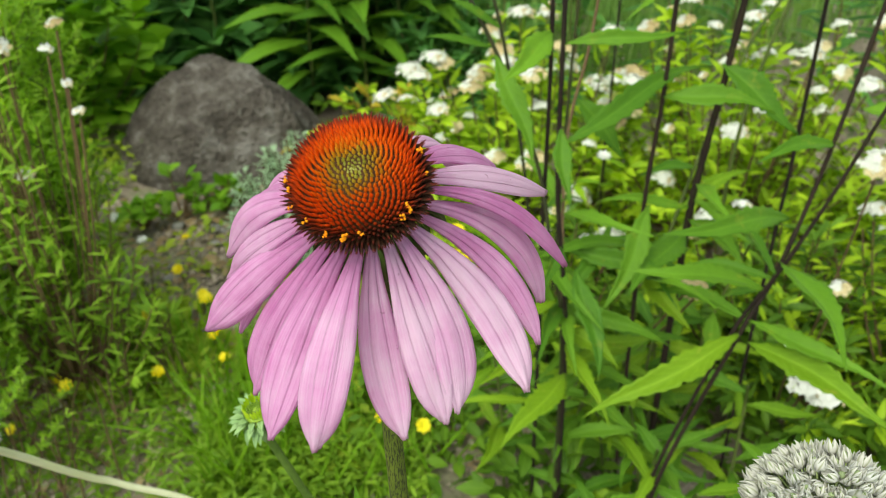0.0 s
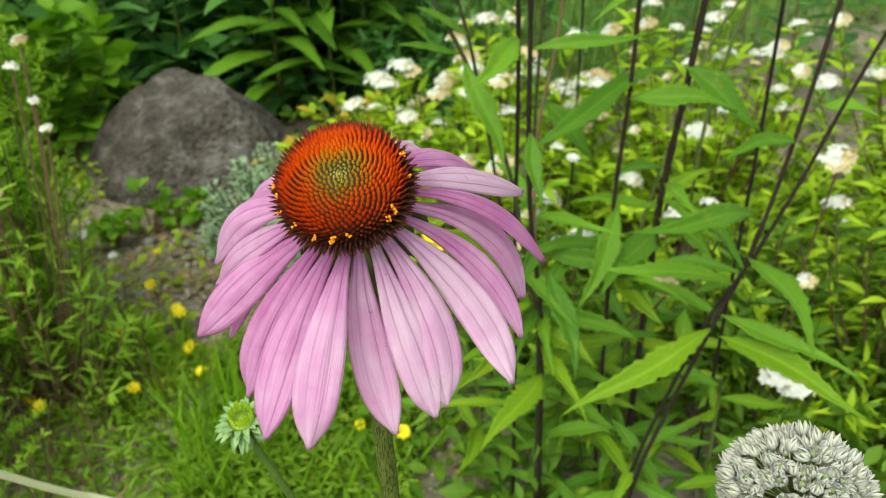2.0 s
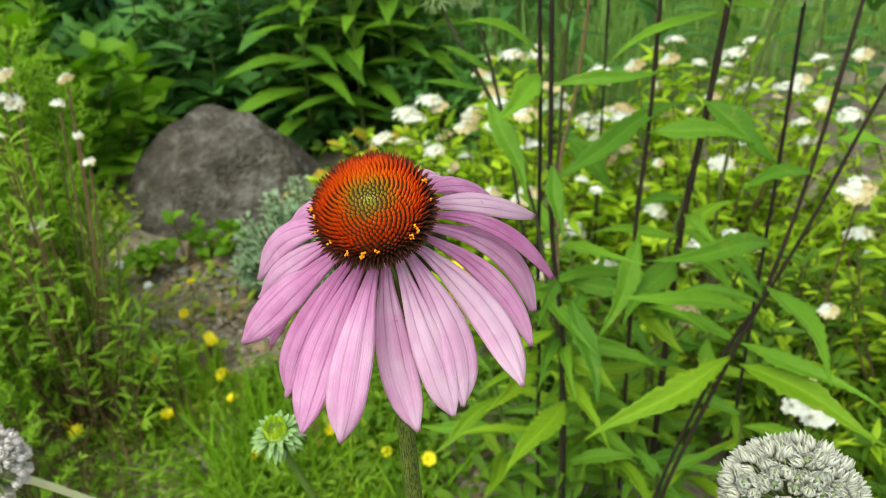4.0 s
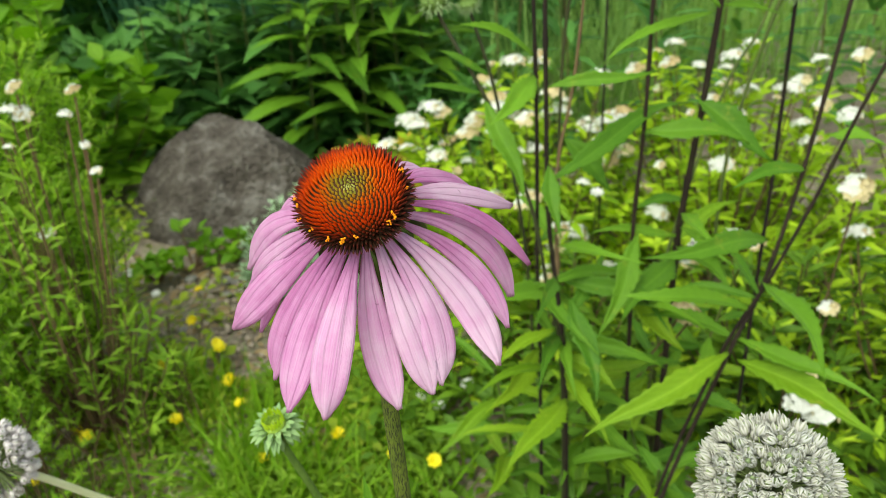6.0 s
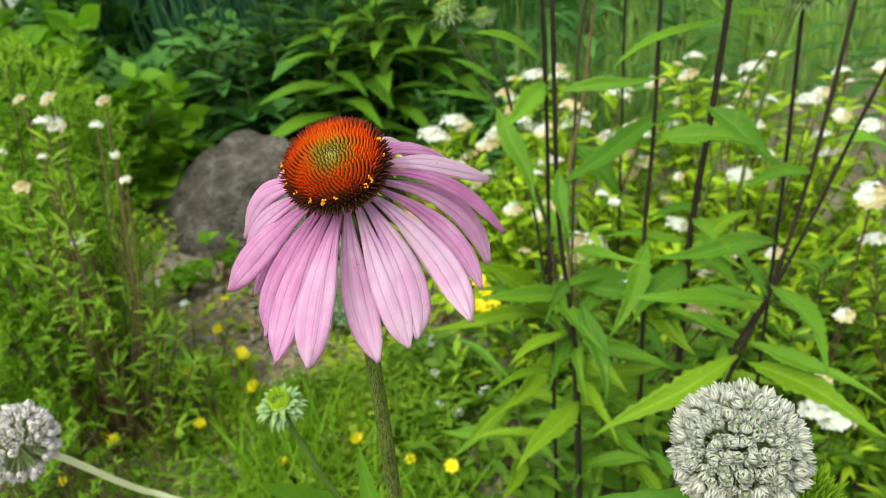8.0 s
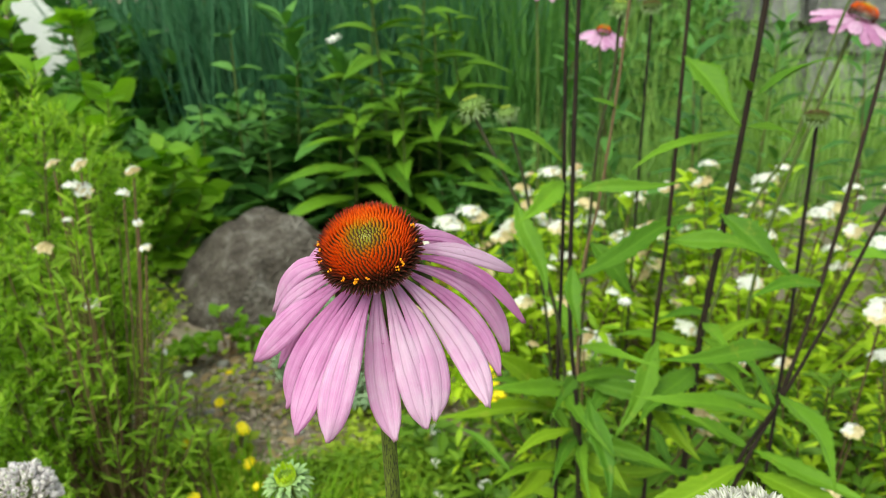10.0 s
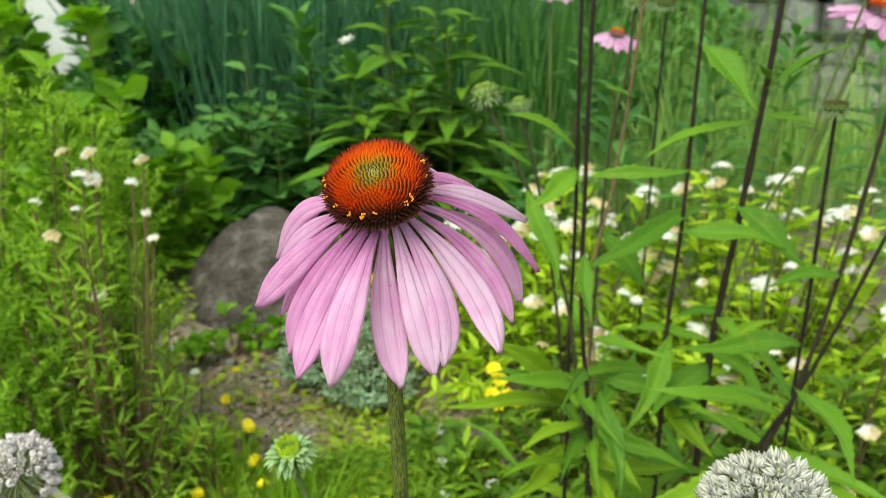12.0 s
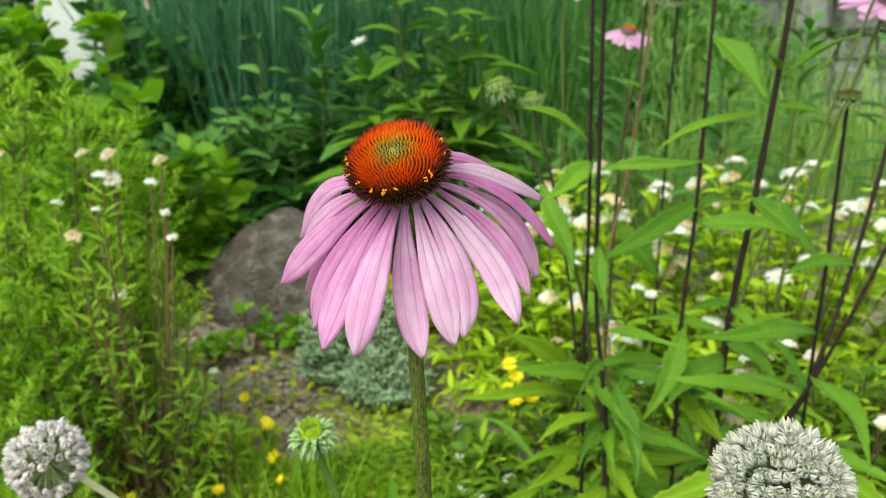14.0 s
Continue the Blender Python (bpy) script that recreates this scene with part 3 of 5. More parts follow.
def coneflower():
    X, Y, Z = frame_of(AXIS)
    head = APEX - AXIS * 0.0089
    # petals: foot azimuth, middle and tip in the garden's space, width, curl
    petals = [
        (176, (-0.0446, 0.1738, 0.6940), (-0.0574, 0.1871, 0.6729), 0.0088, 0.0), (-172, (-0.0436, 0.1690, 0.6880), (-0.0565, 0.1810, 0.6705), 0.0075, 0.1),
        (-152, (-0.0441, 0.1639, 0.6817), (-0.0599, 0.1668, 0.6637), 0.0100, -0.1), (-163, (-0.0430, 0.1720, 0.6780), (-0.0541, 0.1744, 0.6569), 0.0058, 0.0),
        (-134, (-0.0404, 0.1574, 0.6727), (-0.0472, 0.1551, 0.6527), 0.0094, 0.1), (-117, (-0.0346, 0.1500, 0.6716), (-0.0409, 0.1387, 0.6533), 0.0110, 0.1),
        (-100, (-0.0256, 0.1428, 0.6741), (-0.0299, 0.1343, 0.6535), 0.0110, -0.05), (-85, (-0.0151, 0.1515, 0.6688), (-0.0099, 0.1416, 0.6495), 0.0102, 0.1),
        (-67, (-0.0056, 0.1487, 0.6724), (-0.0001, 0.1422, 0.6536), 0.0094, 0.1), (-53, (0.0010, 0.1515, 0.6744), (0.0028, 0.1436, 0.6556), 0.0100, -0.1),
        (-37, (0.0096, 0.1590, 0.6766), (0.0193, 0.1468, 0.6591), 0.0102, -0.1), (-22, (0.0128, 0.1690, 0.6800), (0.0230, 0.1590, 0.6634), 0.0068, 0.0),
        (-8, (0.0165, 0.1779, 0.6835), (0.0261, 0.1789, 0.6613), 0.0080, 0.1), (8, (0.0150, 0.1760, 0.6926), (0.0322, 0.1804, 0.6719), 0.0052, 0.1),
        (24, (0.0096, 0.1815, 0.6982), (0.0287, 0.1989, 0.6837), 0.0070, 0.1),
    ]
    back = [
        (40, (0.0150, 0.2060, 0.6880), 0.0105, 0.1), (62, (0.0040, 0.2180, 0.6820), 0.0120, 0.0),
        (82, (-0.0080, 0.2210, 0.6800), 0.0120, 0.0), (101, (-0.0230, 0.2210, 0.6800), 0.0120, 0.0),
        (120, (-0.0400, 0.2140, 0.6800), 0.0120, 0.0), (138, (-0.0500, 0.2050, 0.6790), 0.0115, 0.0), (155, (-0.0560, 0.1960, 0.6770), 0.0110, 0.1),
    ]
    plant = thing("coneflower", (-0.014, 0.158, 0), "tall coneflower with drooping pink petals and orange-red bristly cone", "flower")
    origin = Vector(plant.location)
    # stem, slightly bowed, rising from the soil into the head
    under = head - AXIS * 0.0100
    pts = curve_through([(-0.010, 0.170, -0.02), (-0.012, 0.166, 0.30), (-0.0130, 0.1605, 0.56), (-0.0145, 0.1605, 0.645), tuple(head - AXIS * 0.024), tuple(under)], 8)
    V, F, uv = tube([Vector(p) - origin for p in pts], [0.0027 - 0.0003 * i / len(pts) + 0.0018 * max(0, i / len(pts) - 0.93) * 14 for i in range(len(pts))], 14)
    link("stem", V, F, STEM, plant, "rough green stem speckled dark purple", "", uv)
    # cone: dark core with bristles, pollen beads round its lower edge
    core = Batch()
    rings, sides = 16, 32
    V, F, uv = [], [], []
    for i in range(rings + 1):
        th = radians(150) * i / rings
        for k in range(sides):
            a = 2 * math.pi * k / sides
            V.append((0.0142 * math.sin(th) * math.cos(a), 0.0142 * math.sin(th) * math.sin(a), 0.0074 * math.cos(th) * (1 if th < math.pi / 2 else 0.85)))
            uv.append((k / sides, i / rings))
    for i in range(rings):
        for k in range(sides):
            F.append((i * sides + k, (i + 1) * sides + k, (i + 1) * sides + (k + 1) % sides, i * sides + (k + 1) % sides))
    m = Matrix((X, Y, Z)).transposed().to_4x4()
    m.translation = head - origin
    core.add((V, F, uv), m)
    cone = core.link("cone", CORE, plant, "domed orange-red seed cone, green at its middle")
    bristles = Batch()
    cone_spines(bristles, 980, 0.0146, 0.0068, 0.0047, 0.00050, 97)
    b = bristles.link("bristles", SPINE, cone, "stiff orange-red bristles in spirals", "stuff")
    b.matrix_basis = m
    beads = Batch()
    ico = bmesh.new()
    bmesh.ops.create_icosphere(ico, subdivisions=1, radius=1)
    bead = (np.array([tuple(v.co) for v in ico.verts]), [tuple(v.index for v in f.verts) for f in ico.faces], np.zeros((len(ico.verts), 2)))
    ico.free()
    for i in range(14):
        az = radians(-172 + 200 * i / 14 + rng.uniform(-16, 16))
        th = radians(rng.uniform(62, 76))
        r = 0.0142 * math.sin(th) + rng.uniform(0.0016, 0.0024)
        c = Vector((r * math.cos(az), r * math.sin(az), 0.0074 * math.cos(th) + 0.0026))
        for _ in range(int(rng.integers(3, 7))):
            beads.add(bead, Matrix.Translation(c + Vector(rng.normal(0, 0.00034, 3))) @ Matrix.Scale(rng.uniform(0.00024, 0.00046), 4))
    beads.link("pollen", POLLEN, cone, "orange-yellow pollen beads", "stuff").matrix_basis = m
    # green bracts under the petals
    for ring, (n, r0, ln, tilt) in enumerate(((22, 0.0115, 0.0095, -0.45), (18, 0.0098, 0.0165, -0.80))):
        for i in range(n):
            a = 2 * math.pi * (i + 0.5 * ring) / n + rng.uniform(-0.08, 0.08)
            o = X * math.cos(a) + Y * math.sin(a)
            V, F, uv = blade(ln * rng.uniform(0.85, 1.15), 0.0032 + 0.0022 * ring, 8, 5, 0.25, (0.75 if ring == 0 else 0.25) + 0.25 * rng.random(), 0.3)
            M = np.array(facing(head - origin + o * (r0 - 0.001) - AXIS * (0.0084 + 0.0016 * ring), o + AXIS * tilt, AXIS))
            V = V @ M[:3, :3].T + M[:3, 3]
            V, F, uv = sheet_thick(V, F, uv, 0.0003)
            link("bract", V, F, BRACT, plant, "", "", uv)
    # petals
    for az, middle, tip, w, curl in petals + [(az, None, tip, w * 0.86, curl) for az, tip, w, curl in back]:
        a = radians(az)
        o = X * math.cos(a) + Y * math.sin(a)
        base = head + o * 0.0106 - AXIS * 0.0068
        sd = (-X * math.sin(a) + Y * math.cos(a))
        aside = Vector((0, -0.9, 0.35)) * (0.6 * abs(math.cos(a)) ** 2)
        petal_mesh("petal", base - origin, o - AXIS * 0.12, Vector(tip) - origin, sd, w, plant, PETAL, curl, "", 0.35, 0.0, Vector(middle) - origin if middle else None, aside if middle else None)
    # a leaf low on the stem
    for b0, t0, w in (((-0.013, 0.162, 0.43), (-0.033, 0.200, 0.566), 0.022),):
        d = Vector(t0) - Vector(b0)
        V, F, uv = blade(d.length, w, 14, 5, 0.2, 0.05, 0.4, 0.06)
        M = np.array(facing(Vector(b0) - origin, d, Vector((0, -0.8, 0.5))))
        link("leaf", V @ M[:3, :3].T + M[:3, 3], F, BIG_LEAF, plant, "", "", uv)
    return plant


coneflower()


# ---- coneflower bud ----
def bud():
    """Bud seen from above: ring of incurved yellow-green rays round a sunken disc, layers of pointed bracts below."""
    plant = thing("coneflower_bud", (-0.025, 0.280, 0), "green coneflower bud with grey-green bracts on a slim stem", "flower bud")
    o = Vector(plant.location)
    X, Y, Z = frame_of((-0.12, -0.22, 1.0))
    c, s = Vector((-0.083, 0.272, 0.5385)) - o, 0.0168
    pts = curve_through([(-0.025, 0.280, -0.02), (-0.028, 0.279, 0.25), (-0.053, 0.277, 0.43), (-0.070, 0.275, 0.489), (-0.0805, 0.2735, 0.522), tuple(c + o - Z * s * 0.3)], 7)
    V, F, uv = tube([Vector(p) - o for p in pts], [0.0019 if i < len(pts) - 2 else 0.0028 for i in range(len(pts))], 10)
    link("stem", V, F, BUD_STEM, plant, "", "", uv)
    V, F, uv = [], [], []
    for i in range(9):
        th = math.pi * i / 8
        for k in range(18):
            a = 2 * math.pi * k / 18
            V.append(tuple(c + (X * math.cos(a) + Y * math.sin(a)) * s * 0.33 * math.sin(th) + Z * s * (0.10 if th < 1.57 else 0.46) * math.cos(th)))
            uv.append((k / 18, i / 8))
    for i in range(8):
        for k in range(18):
            F.append((i * 18 + k, (i + 1) * 18 + k, (i + 1) * 18 + (k + 1) % 18, i * 18 + (k + 1) % 18))
    link("disc", V, F, BUD_DISC, plant, "sunken dark green disc in the middle", "", uv)
    nubs = Batch()
    for i in range(60):
        r, a = 0.22 * math.sqrt((i + 0.5) / 60), i * 2.39996
        d = X * math.cos(a) + Y * math.sin(a)
        nubs.add(blade(s * 0.10, s * 0.05, 3, 3, 0.4, 0.0, 0.4, stalk=0.6), facing(c + d * s * r + Z * s * 0.07, Z + d * 0.3, Y))
    nubs.link("disc_nubs", BUD_DISC, plant, "", "stuff")
    for i in range(18):
        a = 2 * math.pi * i / 18 + rng.uniform(-0.06, 0.06)
        d = X * math.cos(a) + Y * math.sin(a)
        V, F, uv = blade(s * rng.uniform(0.33, 0.43), s * 0.115, 6, 3, 0.5, -0.40, 0.5, stalk=0.75)
        M = np.array(facing(c + d * s * 0.29, d * 0.42 + Z, -d))
        link("young_ray", V @ M[:3, :3].T + M[:3, 3], F, BUD_RAY, plant, "", "", uv)
    for n, r0, z0, up, ln in ((16, 0.34, -0.02, 0.75, 0.34), (15, 0.37, -0.10, 0.25, 0.42), (15, 0.37, -0.20, -0.20, 0.44), (14, 0.33, -0.31, -0.75, 0.44), (12, 0.24, -0.41, -1.4, 0.36)):
        for i in range(n):
            a = 2 * math.pi * (i + r0 * 40) / n + rng.uniform(-0.16, 0.16)
            d = X * math.cos(a) + Y * math.sin(a)
            V, F, uv = blade(s * ln * rng.uniform(0.8, 1.2), s * 0.19, 7, 5, 0.25, 0.15 + 0.4 * rng.random(), 0.38, stalk=0.5)
            M = np.array(facing(c + d * s * r0 + Z * s * z0, d + Z * (up + rng.uniform(-0.2, 0.2)), Z))
            V, F, uv = sheet_thick(V @ M[:3, :3].T + M[:3, 3], F, uv, s * 0.015)
            link("bract", V, F, BUD_BRACT, plant, "", "", uv)
    # one leaf low on the stem
    d = Vector((-0.100, 0.252, 0.503)) - Vector((-0.050, 0.277, 0.440))
    V, F, uv = blade(d.length, 0.020, 14, 5, 0.3, -0.10, 0.45, 0.03)
    M = np.array(facing(Vector((-0.050, 0.277, 0.440)) - o, d, Vector((0.2, -0.5, 0.8))))
    link("leaf", V @ M[:3, :3].T + M[:3, 3], F, BIG_LEAF, plant, "", "", uv)
    return plant


bud()


# ---- alliums ----
def floret_piece(open_):
    """Small papery flower along +y, 1 unit long: an urn that parts into six pointed incurved tepals, a pale ovary inside."""
    b = Batch()
    V, F, uv = [], [], []
    rows = ((0.0, 0.10), (0.10, 0.26), (0.26, 0.37 + 0.10 * open_), (0.46, 0.41 + 0.26 * open_), (0.66, 0.37 + 0.40 * open_), (0.84, 0.27 + 0.50 * open_), (1.0, 0.17 + 0.58 * open_))
    wide = (1.0, 1.0, 1.02, 0.96, 0.78, 0.46, 0.04)
    long = [rng.uniform(0.84, 1.10) for _ in range(6)]
    lean = [rng.uniform(-0.10, 0.16) for _ in range(6)]
    for i, (q, r) in enumerate(rows):
        for k in range(6):
            for c in (-1, 0, 1):
                a = math.pi / 3 * (k + 0.5 * c * wide[i])
                rr = r * (1.10 if c == 0 else 0.93) + lean[k] * q * q
                V.append((math.cos(a) * rr, q * (1 if i < 3 else long[k]), math.sin(a) * rr))
                uv.append((0.5 + 0.5 * c, q))
    for i in range(6):
        for k in range(6):
            for c in (0, 1):
                j = i * 18 + k * 3 + c
                F.append((j, j + 1, j + 19, j + 18))
            if i < 2:
                j, g = i * 18 + k * 3 + 2, i * 18 + ((k + 1) % 6) * 3
                F.append((j, g, g + 18, j + 18))
    tepal_faces = len(F)
    n0 = len(V)
    for q, r in ((0.10, 0.18), (0.36, 0.26), (0.60, 0.17), (0.74, 0.03)):
        for k in range(6):
            a = math.pi / 3 * k
            V.append((math.cos(a) * r * (1.0 if k % 2 else 0.8), q, math.sin(a) * r * (1.0 if k % 2 else 0.8)))
            uv.append((k / 6, q))
    for k in range(6):
        F.append((k * 3 + 1, ((k + 1) % 6) * 3 + 1, n0 + (k + 1) % 6, n0 + k))
    for i in range(3):
        for k in range(6):
            F.append((n0 + i * 6 + k, n0 + i * 6 + (k + 1) % 6, n0 + i * 6 + 6 + (k + 1) % 6, n0 + i * 6 + 6 + k))
    b.add((V, F, uv), Matrix.Identity(4), 0)
    b.I[tepal_faces:] = [1] * (len(F) - tepal_faces)
    return b


def allium(label, centre, radius, count, floret, foot, toward, mats, scape, gap=0.975):
    plant = thing("allium", (foot[0], foot[1], 0), label, "flower")
    o, c = Vector(plant.location), Vector(centre)
    pts = curve_through(scape, 8)
    V, F, uv = tube([Vector(p) - o for p in pts], 0.0022, 12)
    link("scape", V, F, SCAPE, plant, "smooth pale green flower stalk", "", uv)
    pieces = [floret_piece(w) for w in (0.0, 0.04, 0.10, 0.18, 0.30)]
    shapes = [p.link("floret", mats) for p in pieces]
    joined = [(np.concatenate(p.V), p.F, np.concatenate(p.U), p.I) for p in pieces]
    stalks, rest, spots = Batch(), Batch(), []
    for i in range(count):
        z = 1 - 2 * (i + 0.5) / count
        a = i * 2.39996
        r = math.sqrt(1 - z * z)
        d = Vector((r * math.cos(a), r * math.sin(a), z))
        d = (d + Vector(rng.normal(0, 0.06, 3))).normalized()
        if d.dot(Vector(toward).normalized()) > gap and rng.random() < 0.8:
            continue
        ln = radius * rng.uniform(0.84, 1.02) - floret
        t = tube([c - o, c - o + d * ln * 0.6 + Vector((0, 0, -0.0003)), c - o + d * ln], 0.00032, 4, False)
        stalks.add(t, Matrix.Identity(4))
        m = facing(c - o + d * ln, d + Vector(rng.normal(0, 0.36, 3)), rand_dir(), floret * rng.uniform(0.80, 1.2))
        spots.append((d.y - 0.5 * d.z, m, int(rng.integers(0, 5))))
    for i, (_, m, k) in enumerate(sorted(spots, key=lambda q: q[0])):
        if i >= 290:
            V, F, U, I = joined[k]
            n0 = len(rest.I)
            rest.add((V, F, U), m)
            rest.I[n0:] = list(I)
        elif shapes[k].parent is None:
            shapes[k].parent, shapes[k].matrix_basis = plant, m
        else:
            again("floret", shapes[k], m, plant)
    if rest.n:
        rest.link("back_bloom", mats, plant, "", "stuff")
    stalks.link("stalk_fan", PEDICEL, plant, "thin green flower stalks fanning from the centre", "stuff")
    return plant


allium("round white allium head of many small papery flowers", (0.113, 0.168, 0.5842), 0.0260, 720, 0.0045, (0.118, 0.170, 0), (0.05, -0.75, -0.55), (TEPAL, OVARY),
       [(0.118, 0.170, -0.02), (0.117, 0.170, 0.3), (0.113, 0.168, 0.581)], 1.1)
allium("mauve-white allium head on a leaning pale stalk", (-0.246, 0.300, 0.499), 0.0238, 400, 0.0046, (-0.08, 0.40, 0), (0.55, -0.75, -0.35), (TEPAL_PINK, OVARY),
       [(-0.08, 0.40, -0.02), (-0.09, 0.40, 0.20), (-0.155, 0.388, 0.335), (-0.2045, 0.370, 0.3876), (-0.217, 0.360, 0.4052), (-0.225, 0.345, 0.4292), (-0.2311, 0.330, 0.4536), (-0.2361, 0.315, 0.4762), (-0.2384, 0.300, 0.495)], 0.74)


# ---- young coneflower beside the allium ----
def young_coneflower():
    """Unopened green head: a dome of stiff pointed scales over a ring of narrow bracts."""
    head = Vector((0.1415, 0.172, 0.5565))
    plant = thing("young_coneflower", (0.146, 0.182, 0), "unopened dark green coneflower head with pointed scales", "flower bud")
    o = Vector(plant.location)
    pts = curve_through([(0.146, 0.182, -0.02), (0.146, 0.181, 0.30), tuple(head - UP * 0.004)], 8)
    V, F, uv = tube([Vector(p) - o for p in pts], 0.0022, 10)
    link("stem", V, F, BUD_STEM, plant, "", "", uv)
    m = Matrix.Translation(head - o)
    scales = Batch()
    cone_spines(scales, 150, 0.0100, 0.0064, 0.0056, 0.00085, 100)
    scales.link("scales", [YOUNG_SCALE], plant, "stiff pointed green scales", "stuff").matrix_basis = m
    for i in range(18):
        a = 2 * math.pi * i / 18 + rng.uniform(-0.1, 0.1)
        d = Vector((math.cos(a), math.sin(a), 0.35))
        V, F, uv = blade(0.010 * rng.uniform(0.85, 1.15), 0.0030, 8, 5, 0.25, -0.4, 0.3)
        M = np.array(facing(head - o + d * 0.006 - UP * 0.004, d, UP))
        V, F, uv = sheet_thick(V @ M[:3, :3].T + M[:3, 3], F, uv, 0.0003)
        link("bract", V, F, YOUNG_SCALE, plant, "", "", uv)
    V, F, uv = blade(0.095, 0.020, 14, 5, 0.2, 0.1, 0.4, 0.06)
    base = Vector((0.1445, 0.178, 0.535))
    M = np.array(facing(base - o, Vector((0.060, 0.184, 0.548)) - base, Vector((0, -0.5, 0.85))))
    V, F, uv = sheet_thick(V @ M[:3, :3].T + M[:3, 3], F, uv, 0.0004)
    link("leaf", V, F, BIG_LEAF, plant, "", "", uv)


young_coneflower()


# ---- dark-stemmed tall plants with toothed leaves ----
def tall_plant(label, line, radius, leaves, extra=0, mat=DARK_STEM, leafmat=BIG_LEAF):
    foot = (line[-1][0], line[-1][1])
    plant = thing("tall_perennial", (*foot, 0), label, "plant", "dark-stemmed perennials")
    o = Vector(plant.location)
    line = list(line) + [(foot[0], foot[1] + 0.005, -0.02)]
    pts = curve_through(line, 8)
    n = len(pts)
    rad = [radius * (0.72 + 0.38 * i / n) * (1 + (0.22 if i % 9 == 4 else 0)) for i in range(n)]
    V, F, uv = tube([Vector(p) - o for p in pts], rad, 10)
    link("stem", V, F, mat, plant, "thin dark purple-brown stem" if mat == DARK_STEM else "", "", uv)
    for x0, y0, z0, x1, y1, z1, w, sag in leaves:
        toothed_leaf(plant, o, (x0, y0, z0), (x1, y1, z1), w, sag, leafmat if z0 > 0.35 else YOUNG_LEAF)
    for _ in range(extra):
        low = [q for q in pts if 0.14 < q[2] < 0.42]
        p = low[int(rng.integers(0, len(low)))]
        d = rand_dir(-0.25, 0.35)
        ln = rng.uniform(0.07, 0.13)
        toothed_leaf(plant, o, tuple(p), tuple(Vector(p) + d * ln), ln * rng.uniform(0.15, 0.23), 0.12, YOUNG_LEAF if p[2] < 0.3 else leafmat)
    return plant


def toothed_leaf(plant, o, base, tip, width, sag, mat):
    d = Vector(tip) - Vector(base)
    ln = d.length
    segs, cols = 26, 7
    V, F, uv = blade(ln, width, segs, cols, 0.16, 0.0, 0.36, 0.10, 0.045, 0.08)
    v = V[:, 1] / ln
    V[:, 2] += sag * ln * 4 * v * (1 - v) * 0.6
    V[:, 0] *= (0.84 - 0.38 * v * v) * (1 + 0.07 * np.sin(v * 31 + width * 500) + 0.05 * np.sin(v * 57 + ln * 700))
    V[:, 0] += 0.05 * ln * np.sin(v * 5 + width * 300) * v
    V[:, 2] -= 0.10 * ln * np.maximum(0, v - 0.55) ** 1.5
    M = np.array(facing(Vector(base) - o, d, Vector((0, -0.55, 0.8)) + Vector(rng.normal(0, 0.18, 3))))
    V, F, uv = sheet_thick(V @ M[:3, :3].T + M[:3, 3], F, uv, 0.0004)
    return link("leaf", V, F, mat, plant, "", "", uv)


DARK = "dark-stemmed perennial with long toothed green leaves"
tall_plant(DARK, [(0.094, 0.62, 0.86), (0.094, 0.62, 0.699), (0.095, 0.62, 0.579), (0.098, 0.62, 0.453), (0.114, 0.62, 0.292), (0.118, 0.62, 0.0)], 0.0024, [
    (0.096, 0.620, 0.584, 0.190, 0.620, 0.592, 0.016, 0.10), (0.098, 0.620, 0.499, 0.246, 0.720, 0.532, 0.026, 0.10),
    (0.118, 0.620, 0.378, 0.133, 0.540, 0.317, 0.027, 0.05), (0.108, 0.620, 0.298, 0.021, 0.560, 0.321, 0.017, 0.12),
    (0.103, 0.620, 0.343, 0.041, 0.570, 0.344, 0.018, 0.08), (0.113, 0.600, 0.272, 0.048, 0.500, 0.276, 0.033, 0.10),
    (0.097, 0.620, 0.515, 0.098, 0.570, 0.470, 0.020, 0.04), (0.113, 0.620, 0.313, 0.158, 0.580, 0.299, 0.028, 0.05)], 5)
tall_plant(DARK, [(0.197, 0.68, 0.86), (0.195, 0.68, 0.685), (0.194, 0.68, 0.528), (0.189, 0.68, 0.419), (0.191, 0.68, 0.305), (0.195, 0.68, 0.0)], 0.0023, [
    (0.195, 0.680, 0.690, 0.238, 0.628, 0.641, 0.034, 0.06), (0.192, 0.680, 0.516, 0.286, 0.660, 0.510, 0.027, 0.12), (0.194, 0.680, 0.409, 0.145, 0.600, 0.340, 0.029, 0.05),
    (0.191, 0.680, 0.340, 0.231, 0.620, 0.308, 0.036, 0.05), (0.191, 0.680, 0.326, 0.135, 0.660, 0.380, 0.031, 0.08)], 5)
